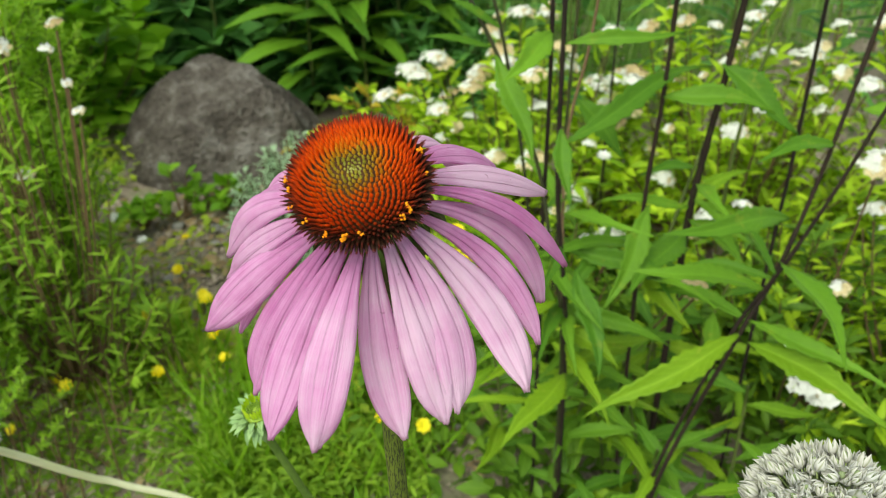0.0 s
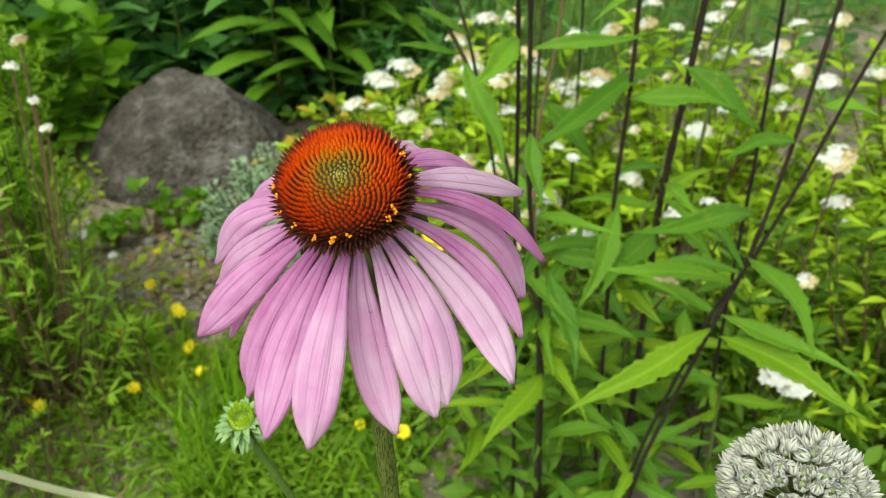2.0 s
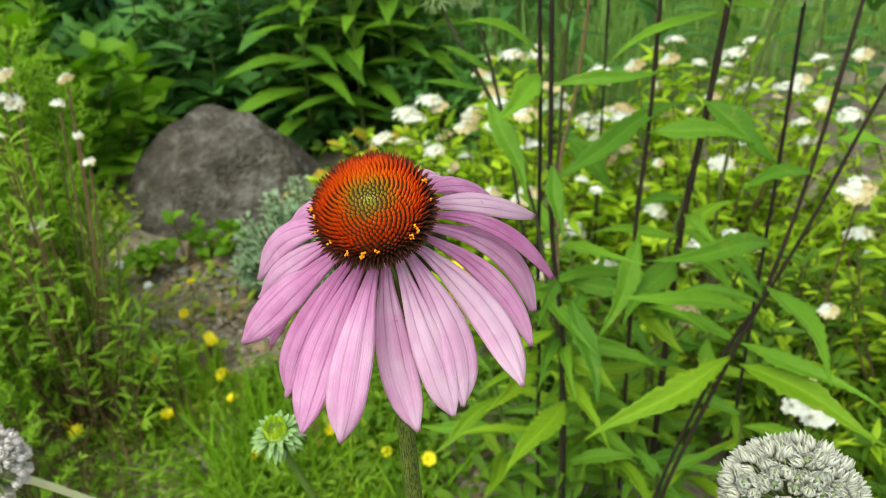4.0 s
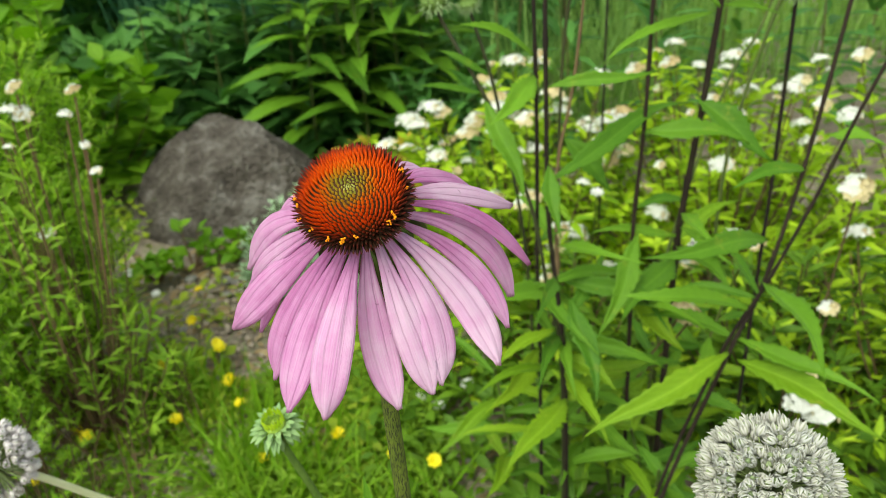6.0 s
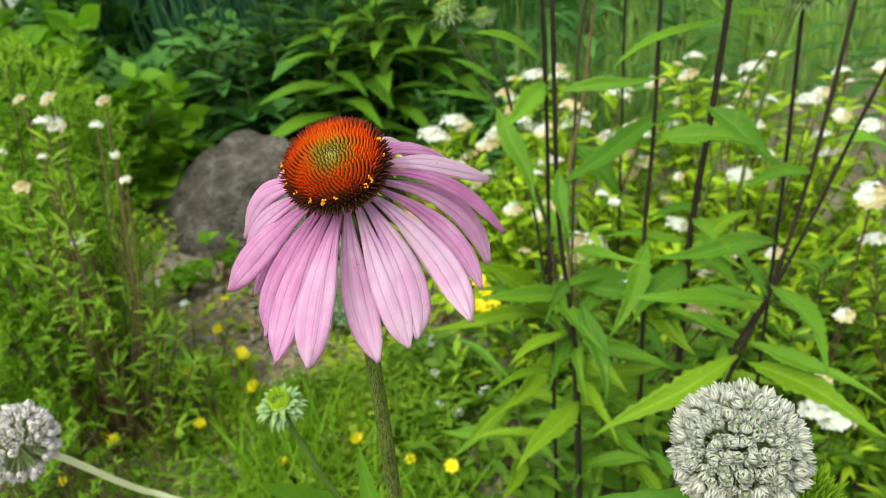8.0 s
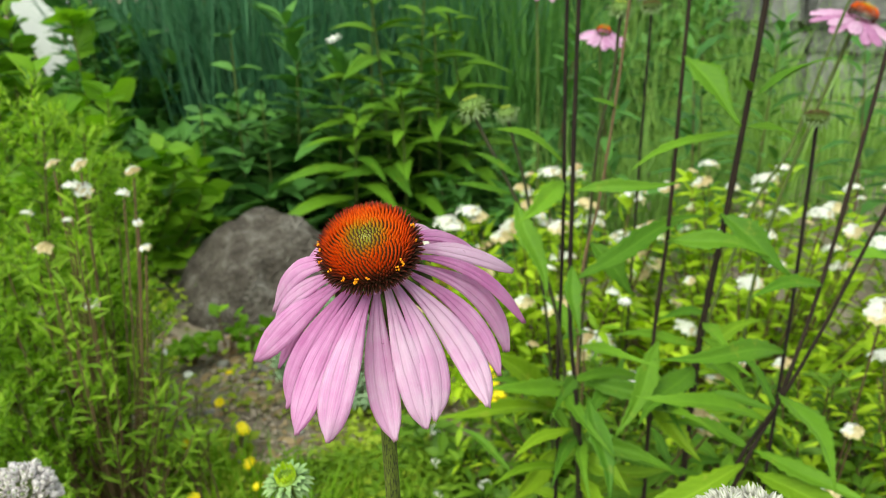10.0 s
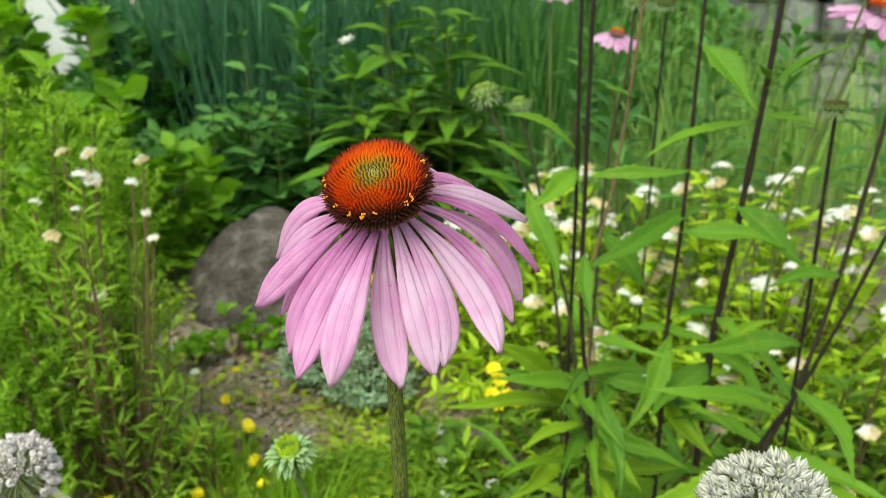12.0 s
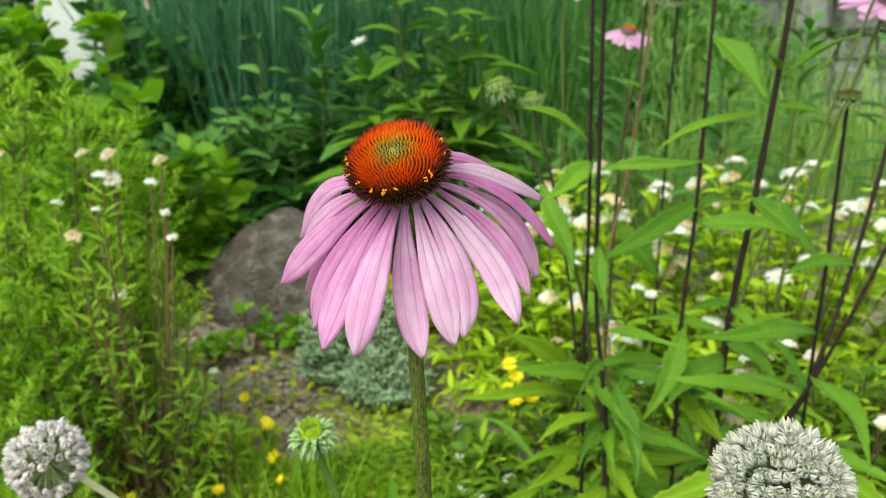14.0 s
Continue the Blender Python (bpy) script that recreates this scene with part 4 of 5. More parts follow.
tall_plant("sturdy dark-stemmed perennial with toothed green leaves", [(0.275, 0.70, 0.86), (0.263, 0.70, 0.664), (0.252, 0.70, 0.524), (0.243, 0.70, 0.433), (0.239, 0.70, 0.354), (0.235, 0.70, 0.0)], 0.0035, [
    (0.247, 0.700, 0.537, 0.311, 0.660, 0.488, 0.035, 0.05), (0.254, 0.700, 0.617, 0.143, 0.640, 0.594, 0.015, 0.12),
    (0.261, 0.700, 0.622, 0.314, 0.700, 0.614, 0.014, 0.08), (0.2622, 0.700, 0.646, 0.314, 0.660, 0.692, 0.024, 0.05), (0.2625, 0.699, 0.655, 0.247, 0.680, 0.673, 0.013, 0.04),
    (0.239, 0.700, 0.381, 0.275, 0.620, 0.378, 0.031, 0.08), (0.238, 0.700, 0.367, 0.164, 0.600, 0.363, 0.036, 0.06)], 6)
tall_plant("leaning dark-stemmed perennial with toothed leaves", [(0.365, 0.64, 0.86), (0.341, 0.62, 0.686), (0.312, 0.60, 0.513), (0.281, 0.58, 0.401), (0.255, 0.568, 0.343), (0.20, 0.56, 0.16), (0.19, 0.56, 0.0)], 0.0022, [
    (0.313, 0.600, 0.505, 0.238, 0.570, 0.509, 0.019, 0.12), (0.280, 0.580, 0.449, 0.157, 0.520, 0.474, 0.026, 0.14),
    (0.278, 0.575, 0.411, 0.278, 0.430, 0.421, 0.029, 0.06), (0.253, 0.565, 0.343, 0.115, 0.500, 0.305, 0.032, 0.08),
    (0.260, 0.560, 0.339, 0.341, 0.450, 0.344, 0.032, 0.06), (0.331, 0.610, 0.530, 0.365, 0.580, 0.532, 0.025, 0.05)], 5)
tall_plant("leaning dark stem of a toothed-leaved perennial", [(0.41, 0.55, 0.80), (0.340, 0.56, 0.602), (0.305, 0.565, 0.486), (0.280, 0.572, 0.407), (0.248, 0.572, 0.335), (0.196, 0.565, 0.16), (0.186, 0.566, 0.0)], 0.0019, [], 2)
tall_plant("slender brown-stemmed perennial with small leaves", [(0.155, 0.72, 0.80), (0.147, 0.72, 0.682), (0.134, 0.72, 0.552), (0.118, 0.71, 0.468), (0.112, 0.66, 0.36), (0.116, 0.632, 0.25), (0.121, 0.63, 0.0)], 0.0017, [
    (0.148, 0.720, 0.636, 0.117, 0.720, 0.646, 0.011, 0.05), (0.126, 0.720, 0.499, 0.173, 0.700, 0.449, 0.033, 0.06)], 6, BROWN_STEM)
tall_plant(DARK, [(0.088, 0.66, 0.86), (0.089, 0.66, 0.694), (0.092, 0.66, 0.540), (0.092, 0.66, 0.382), (0.094, 0.66, 0.293), (0.096, 0.66, 0.0)], 0.0022, [
    (0.090, 0.660, 0.599, 0.024, 0.640, 0.638, 0.017, 0.14), (0.092, 0.660, 0.581, 0.048, 0.600, 0.560, 0.028, 0.10),
    (0.092, 0.660, 0.342, 0.017, 0.620, 0.432, 0.038, 0.05), (0.093, 0.660, 0.336, -0.033, 0.580, 0.383, 0.025, 0.10),
    (0.094, 0.660, 0.293, 0.037, 0.580, 0.276, 0.029, 0.05)], 6)
tall_plant("slim brown stem leaning among the perennials", [(0.45, 0.95, 0.74), (0.422, 0.95, 0.635), (0.397, 0.95, 0.535), (0.359, 0.95, 0.453), (0.30, 0.94, 0.22), (0.28, 0.94, 0.0)], 0.0022, [], 4, GREEN_STEM)


def leafy_clump(label, at, n, low, high, spread, size):
    """Leafy young shoots of the same perennial, each leaf a part."""
    plant = thing("tall_perennial", (*at, 0), label, "plant", "dark-stemmed perennials")
    o = Vector(plant.location)
    shoots = max(3, n // 9)
    for s in range(shoots):
        x, y = rng.uniform(-spread, spread), rng.uniform(-spread, spread) * 0.7
        h = rng.uniform(low, high)
        lx, ly = rng.normal(0, 0.03), rng.normal(0, 0.02) - 0.01
        pts = [Vector((x + lx * t * t, y + ly * t * t, h * t - (0.02 if t == 0 else 0))) for t in np.linspace(0, 1, 8)]
        link("stem", *tube(pts, [0.0022 - 0.0001 * i for i in range(8)], 7)[:2], GREEN_STEM, plant)
        for i in range(n // shoots):
            t = 0.35 + 0.65 * (i + 0.5) / (n // shoots)
            a = i * 2.4 + s
            p = Vector((x + lx * t * t, y + ly * t * t, h * t))
            d = Vector((math.cos(a), math.sin(a) * 0.9, rng.uniform(-0.35, 0.30)))
            ln = size * rng.uniform(0.7, 1.15) * (1.15 - 0.45 * t)
            toothed_leaf(plant, Vector((0, 0, 0)), tuple(p), tuple(p + d * ln), ln * rng.uniform(0.16, 0.25), 0.12, YOUNG_LEAF if rng.random() < 0.35 else BIG_LEAF)
    return plant


CL = "leafy shoots with long toothed yellow-green leaves"
for cx, cy, n, lo, hi, sp, sz in ((0.09, 0.70, 27, 0.14, 0.27, 0.06, 0.12), (0.20, 0.72, 36, 0.14, 0.32, 0.06, 0.12), (0.31, 0.76, 27, 0.14, 0.32, 0.07, 0.11),
                                  (0.16, 0.58, 27, 0.10, 0.24, 0.06, 0.11), (0.27, 0.60, 27, 0.10, 0.24, 0.06, 0.11)):
    leafy_clump(CL, (cx, cy), n, lo, hi, sp, sz)


# ---- spent coneflower heads on thin stems ----
def seed_head(label, line, size, green, leaves=()):
    foot = line[-1]
    plant = thing("spent_coneflower", (foot[0], foot[1], 0), label, "flower", "spent coneflower heads")
    o = Vector(plant.location)
    pts = curve_through(list(line) + [(foot[0], foot[1], -0.02)], 8)
    V, F, uv = tube([Vector(p) - o for p in pts], 0.0020 if green else 0.0019, 8)
    link("stem", V, F, OLIVE_STEM if green else DARK_STEM, plant, "", "", uv)
    top = Vector(line[0])
    Z = (Vector(line[0]) - Vector(line[1])).normalized()
    X, Y, Z = frame_of(Z + Vector((0, -0.001, 0)))
    V, F, uv = [], [], []
    for i in range(8):
        th = math.pi * i / 7
        for k in range(16):
            a = 2 * math.pi * k / 16
            V.append(tuple(top - o + (X * math.cos(a) + Y * math.sin(a)) * size * 0.44 * math.sin(th) + Z * size * (0.30 if green or th > 1.6 else 0.17) * math.cos(th)))
            uv.append((k / 16, i / 7))
    for i in range(7):
        for k in range(16):
            F.append((i * 16 + k, (i + 1) * 16 + k, (i + 1) * 16 + (k + 1) % 16, i * 16 + (k + 1) % 16))
    head = link("head", V, F, SEED_GREEN if green else BRACT, plant, "rounded seed head", "", uv)
    b = Batch()
    for i in range(70):
        # short stubs crowding the disc
        r, a = math.sqrt((i + 0.5) / 70), i * 2.39996
        w = X * math.cos(a) + Y * math.sin(a)
        p = blade(size * rng.uniform(0.08, 0.15), size * 0.055, 3, 3, 0.3, 0.0, 0.4, stalk=0.5)
        z = (0.29 if green else 0.16) * math.sqrt(max(0, 1 - r * r * 0.95))
        b.add(p, facing(top - o + w * size * 0.40 * r + Z * z * size, Z + w * (0.3 + r * 0.5), Y), 0 if green and r > 0.55 else 1)
    for i in range(64):
        # pointed bracts in layers round the rim, spreading and hanging
        ring = i // 16
        a = 2 * math.pi * (i + 0.5 * (ring % 2)) / 16 + rng.uniform(-0.1, 0.1)
        w = X * math.cos(a) + Y * math.sin(a)
        ln = size * (rng.uniform(0.26, 0.38) if green else rng.uniform(0.18, 0.28))
        p = blade(ln, size * 0.09, 4, 3, 0.3, 0.22, 0.3, stalk=0.5)
        b.add(p, facing(top - o + w * size * (0.42 - 0.05 * ring) - Z * size * ((-0.03 if green else 0.03) + 0.075 * ring), w + Z * (0.35 - 0.42 * ring), Z), 2)
    b.link("bract_ruff", [SEED_GREEN, SEED_LIME if green else SEED_TOP, SEED_HEAD], head, "short pointed bracts", "stuff")
    for lf in leaves:
        toothed_leaf(plant, o, lf[:3], lf[3:6], lf[6], lf[7], BIG_LEAF)
    return plant


seed_head("green spent coneflower head on a leaning stem", [(0.008, 0.710, 0.640), (0.014, 0.706, 0.622), (0.051, 0.68, 0.552), (0.086, 0.66, 0.458), (0.100, 0.64, 0.37), (0.112, 0.628, 0.29), (0.116, 0.626, 0.0)], 0.030, True, [
    (0.044, 0.680, 0.563, -0.011, 0.660, 0.579, 0.013, 0.05), (0.052, 0.690, 0.576, 0.006, 0.690, 0.602, 0.013, 0.06), (0.048, 0.680, 0.556, 0.077, 0.620, 0.481, 0.026, 0.05)])
seed_head("small green spent coneflower head", [(0.044, 0.85, 0.605), (0.047, 0.85, 0.59), (0.07, 0.84, 0.50), (0.10, 0.83, 0.30), (0.11, 0.83, 0.0)], 0.024, True)
seed_head("dark brown spent coneflower head without petals", [(0.329, 0.706, 0.630), (0.3295, 0.706, 0.610), (0.331, 0.706, 0.452), (0.330, 0.706, 0.347), (0.325, 0.70, 0.0)], 0.025, False)
seed_head("brown spent coneflower head behind the stems", [(0.263, 1.2, 0.690), (0.264, 1.2, 0.67), (0.262, 1.2, 0.50), (0.26, 1.2, 0.0)], 0.030, False)
seed_head("pale green spent coneflower head", [(0.172, 0.9, 0.712), (0.171, 0.9, 0.695), (0.167, 0.9, 0.632), (0.150, 0.9, 0.50), (0.14, 0.9, 0.0)], 0.026, True)


# ---- flowering coneflowers further off ----
def far_coneflower(label, top, size, foot, n=19, lean=(0.1, -0.3, 0.95)):
    plant = thing("coneflower", (*foot, 0), label, "flower", "pink coneflowers further off")
    o = Vector(plant.location)
    X, Y, Z = frame_of(lean)
    c = Vector(top)
    pts = curve_through([tuple(c - Z * 0.008), tuple(c - Z * 0.04), (foot[0], foot[1], top[2] * 0.5), (foot[0], foot[1], -0.02)], 7)
    V, F, uv = tube([Vector(p) - o for p in pts], 0.0026, 8)
    link("stem", V, F, GREEN_STEM, plant, "", "", uv)
    b = Batch()
    cone_spines(b, 180, size * 0.17, size * 0.14, size * 0.05, size * 0.012)
    m = Matrix((X, Y, Z)).transposed().to_4x4()
    m.translation = c - o
    b.link("cone", SPINE, plant, "orange bristly cone", "").matrix_basis = m
    for i in range(n):
        a = 2 * math.pi * i / n + rng.uniform(-0.1, 0.1)
        d = X * math.cos(a) + Y * math.sin(a)
        ln = size * rng.uniform(0.42, 0.5)
        petal_mesh("petal", c - o + d * size * 0.12 - Z * size * 0.05, d, c - o + d * (size * 0.12 + ln) - Z * size * rng.uniform(0.14, 0.26), -X * math.sin(a) + Y * math.cos(a), size * 0.18, plant, PINK_FAR)
    return plant


far_coneflower("pink coneflower with orange cone behind the stems", (0.272, 1.75, 0.590), 0.085, (0.28, 1.75))
far_coneflower("pink coneflower with drooping petals at the bed's edge", (0.482, 1.0, 0.692), 0.095, (0.40, 1.02), 19, (0.3, -0.2, 0.95))
far_coneflower("pink coneflower high among the grasses", (0.135, 1.75, 0.690), 0.085, (0.14, 1.76))


# ---- white-flowered chartreuse bushes ----
def blossom_piece():
    """Five small rounded petals and a tuft, 1 unit across."""
    b = Batch()
    for k in range(5):
        a = 2 * math.pi * k / 5
        d = Vector((math.cos(a), math.sin(a), 0))
        b.add(blade(0.5, 0.42, 3, 3, -0.1, -0.25, 0.6, stalk=0.3), facing(d * 0.04, d, UP))
    return np.concatenate(b.V), b.F, np.concatenate(b.U)


BLOSSOM = blossom_piece()


def cluster_mesh(faded):
    """Flat-domed head of small five-petalled blossoms, about 1 unit across."""
    b = Batch()
    for i in range(60):
        r = math.sqrt((i + 0.5) / 60) * 0.5 * rng.uniform(0.9, 1.08)
        a = i * 2.39996
        r *= 1 + 0.22 * math.sin(a * 2 + faded * 9) + 0.12 * math.sin(a * 5)
        z = 0.24 * (1 - (r / 0.62) ** 2) + rng.normal(0, 0.05)
        n = Vector((math.cos(a) * r * 1.1, math.sin(a) * r * 1.1, 0.55)) + Vector(rng.normal(0, 0.12, 3))
        m = facing((math.cos(a) * r, math.sin(a) * r, z), n.orthogonal(), n, rng.uniform(0.20, 0.30))
        b.add(BLOSSOM, m, 1 if math.cos(a) * r + rng.normal(0, 0.10) > 0.55 - 1.1 * faded else 0)
    for i in range(16):
        a, r = rng.uniform(0, 6.28), rng.uniform(0.1, 0.4)
        p = (r * math.cos(a), r * math.sin(a), 0.1)
        b.add(tube([(0, 0, -0.4), p], 0.012, 4, False), Matrix.Identity(4), 2)
    return b.link("flower_head", [WHITE_BLOOM, FADED_BLOOM, PEDICEL])


CLUSTERS = [cluster_mesh(f) for f in (0.06, 0.18, 0.5, 0.9)]


def bush(name, label, centre, half, leaves, leaf, size, mat, flowers=0, bloom=0.04, group="", mats2=None, cat="bush", share=0.12, heads=()):
    """A dome of leafy shoots from one foot; leaves in whorls along each shoot."""
    plant = thing(name, (centre[0], centre[1], 0), label, cat, group)
    hx, hy, hz = half
    twigs, fol = Batch(), Batch()
    shoots = max(10, leaves // 26)
    tips = []
    for s in range(shoots):
        d = rand_dir(0.05, 1.0)
        k = rng.uniform(0.75, 1.08)
        tip = Vector((d.x * hx * k, d.y * hy * k, max(0.04, d.z * hz * k)))
        root = Vector((d.x * hx * 0.12, d.y * hy * 0.12, 0.0))
        bow = Vector((tip.x * 0.75, tip.y * 0.75, tip.z * 0.45))
        pts = [root * (1 - t) ** 2 + bow * 2 * t * (1 - t) + tip * t * t for t in np.linspace(0, 1, 7)]
        twigs.add(tube(pts, [0.0022 - 0.0002 * i for i in range(7)], 5, False), Matrix.Identity(4))
        tips.append((tip, (tip - bow).normalized()))
        n = leaves // shoots
        for i in range(n):
            t = 1 - 0.72 * rng.random() ** 1.25
            p = root * (1 - t) ** 2 + bow * 2 * t * (1 - t) + tip * t * t
            g = ((bow - root) * (1 - t) + (tip - bow) * t).normalized()
            o2 = rand_dir(-0.4, 0.6)
            dd = (o2 + g * 0.55).normalized()
            fol.add(leaf[int(rng.integers(0, len(leaf)))], facing(p, dd, (UP + Vector(rng.normal(0, 0.45, 3))), size * rng.uniform(0.6, 1.15)), 1 if (mats2 and rng.random() < share) else 0)
    for hx0, hy0, hz0, size0, *sort in heads:
        tip = Vector((hx0 - centre[0], hy0 - centre[1], hz0))
        pts = [Vector((tip.x * t ** 0.7, tip.y * t ** 0.7, (tip.z - 0.35 * size0) * t ** 1.3)) for t in np.linspace(0, 1, 8)]
        twigs.add(tube(pts, 0.0014, 5, False), Matrix.Identity(4))
        z = (UP + Vector((0, -0.25, 0)) + Vector(rng.normal(0, 0.15, 3))).normalized()
        src = CLUSTERS[sort[0] if sort else int(rng.choice(4, p=(0.45, 0.30, 0.20, 0.05)))]
        again("flower_head", src, facing(tip, z.orthogonal(), z, size0 * 0.68), plant)
    twigs.link("branching", BROWN_STEM, plant, "", "stuff")
    fol.link("foliage", [mat, mats2 or mat], plant, "", "stuff")
    order = sorted(range(len(tips)), key=lambda i: -tips[i][0].z + rng.uniform(-0.1, 0.1))
    for i in order[:flowers]:
        tip, g = tips[i]
        src = CLUSTERS[int(rng.choice(4, p=(0.34, 0.28, 0.22, 0.16)))]
        z = (g * 0.5 + UP + Vector(rng.normal(0, 0.2, 3))).normalized()
        m = facing(tip + z * 0.012, z.orthogonal(), z, bloom * rng.uniform(0.4, 1.15))
        if src.parent is None:
            src.parent, src.matrix_basis = plant, m
        else:
            again("flower_head", src, m, plant)
    return plant


OVAL = [blade(1, 0.45, 5, 3, 0.15, d, 0.45, 0.05) for d in (0.1, 0.3, 0.2)]
LANCE = [blade(1, 0.28, 6, 3, 0.2, d, 0.38, 0.04) for d in (0.15, 0.35, 0.25)]
NARROW = [blade(1, 0.19, 4, 3, 0.2, d, 0.4) for d in (0.1, 0.35, -0.1)]
TINY = [blade(1, 0.30, 3, 3, 0.2, d, 0.42) for d in (0.15, 0.35, -0.1)]
ROUND = [blade(1, 0.72, 6, 5, 0.1, d, 0.5, 0.02) for d in (0.1, 0.25, 0.2)]
SP = "low chartreuse bush with flat white flower heads"
G = "white-flowered bushes"
bush("spirea_bush", SP, (0.14, 1.30), (0.28, 0.26, 0.385), 3000, LANCE, 0.042, SPIREA_LEAF, 64, 0.038, group=G, mats2=YOUNG_LEAF)
bush("spirea_bush", SP, (0.50, 1.28), (0.30, 0.26, 0.40), 3000, LANCE, 0.042, SPIREA_LEAF, 36, 0.030, group=G, mats2=YOUNG_LEAF, heads=((0.531, 1.14, 0.387, 0.042), (0.579, 1.14, 0.359, 0.040), (0.654, 1.20, 0.316, 0.045), (0.408, 1.06, 0.307, 0.044), (0.475, 1.20, 0.330, 0.034)))
bush("spirea_bush", SP, (0.90, 1.20), (0.32, 0.28, 0.46), 2600, LANCE, 0.042, SPIREA_LEAF, 32, 0.034, group=G, mats2=YOUNG_LEAF)
# front bushes take the darkened leaf: deep shade at their feet put into colour
bush("spirea_bush", "small chartreuse bush with a few white flower heads", (0.16, 0.98), (0.20, 0.16, 0.20), 1800, LANCE, 0.036, SHADED_LOW_LEAF, 5, 0.036, group=G, mats2=SPIREA_LEAF, share=0.2, heads=((0.156, 0.95, 0.276, 0.036), (0.247, 0.70, 0.305, 0.042, 3), (0.262, 0.71, 0.290, 0.036, 2)))
bush("spirea_bush", "small chartreuse bush with white and faded flower heads", (0.46, 0.88), (0.24, 0.18, 0.26), 2200, LANCE, 0.038, SHADED_LOW_LEAF, 4, 0.036, group=G, mats2=SPIREA_LEAF, share=0.2, heads=((0.372, 0.69, 0.226, 0.030), (0.392, 0.69, 0.214, 0.040), (0.378, 0.665, 0.192, 0.040), (0.402, 0.66, 0.184, 0.046), (0.338, 0.95, 0.215, 0.038), (0.437, 0.75, 0.258, 0.034), (0.470, 0.80, 0.385, 0.052)))
bush("spirea_bush", SP, (0.62, 0.82), (0.20, 0.17, 0.35), 2000, LANCE, 0.038, SHADED_LOW_LEAF, 8, 0.038, group=G, mats2=SPIREA_LEAF, share=0.4)
bush("spirea_bush", SP, (-0.78, 0.98), (0.20, 0.12, 0.54), 2000, NARROW, 0.036, WEED_LEAF, 12, 0.024, group=G)
bush("spirea_bush", SP, (-0.51, 0.90), (0.14, 0.10, 0.52), 1700, NARROW, 0.032, WEED_LEAF, 4, 0.021, group=G, heads=((-0.484, 0.90, 0.501, 0.036), (-0.482, 0.90, 0.534, 0.026), (-0.516, 0.90, 0.535, 0.024, 2), (-0.416, 0.90, 0.526, 0.024, 2), (-0.433, 0.90, 0.497, 0.022), (-0.416, 0.90, 0.423, 0.024), (-0.500, 0.90, 0.345, 0.034), (-0.420, 0.90, 0.458, 0.018)))


# ---- narrow-leaved upright plants ----
def wand(at, height, lean, dense, mat=WEED_LEAF, leaf=NARROW, size=0.046, label="tall upright plant with small narrow bright green leaves", flowers=0):
    plant = thing("upright_weed", (*at, 0), label, "plant", "narrow-leaved plants")
    top = Vector((lean[0], lean[1], height))
    pts = [Vector((top.x * t * t, top.y * t * t, height * t)) - Vector((0, 0, 0.02 if t == 0 else 0)) for t in np.linspace(0, 1, 10)]
    link("stem", *tube(pts, [0.0028 - 0.00022 * i for i in range(10)], 7)[:2], BROWN_STEM, plant, "thin reddish brown stem")
    b = Batch()
    for i in range(dense):
        t = 0.12 + 0.88 * ((i + 0.5) / dense) ** 0.85
        a = i * 2.39996 + rng.uniform(-0.4, 0.4)
        p = Vector((top.x * t * t, top.y * t * t, height * t))
        side = Vector((math.cos(a), math.sin(a), 0))
        reach = 0.055 * (1 - t) ** 0.7 * rng.random() + 0.002
        d = side + UP * (0.25 + 0.9 * t ** 3) + Vector(rng.normal(0, 0.15 if size < 0.1 else 0.38, 3))
        b.add(leaf[int(rng.integers(0, len(leaf)))], facing(p + side * reach + UP * reach * 0.6, d, UP, size * rng.uniform(0.55, 1.15) * (1.05 - 0.35 * t)))
    b.link("foliage", mat, plant, "", "stuff")
    return plant


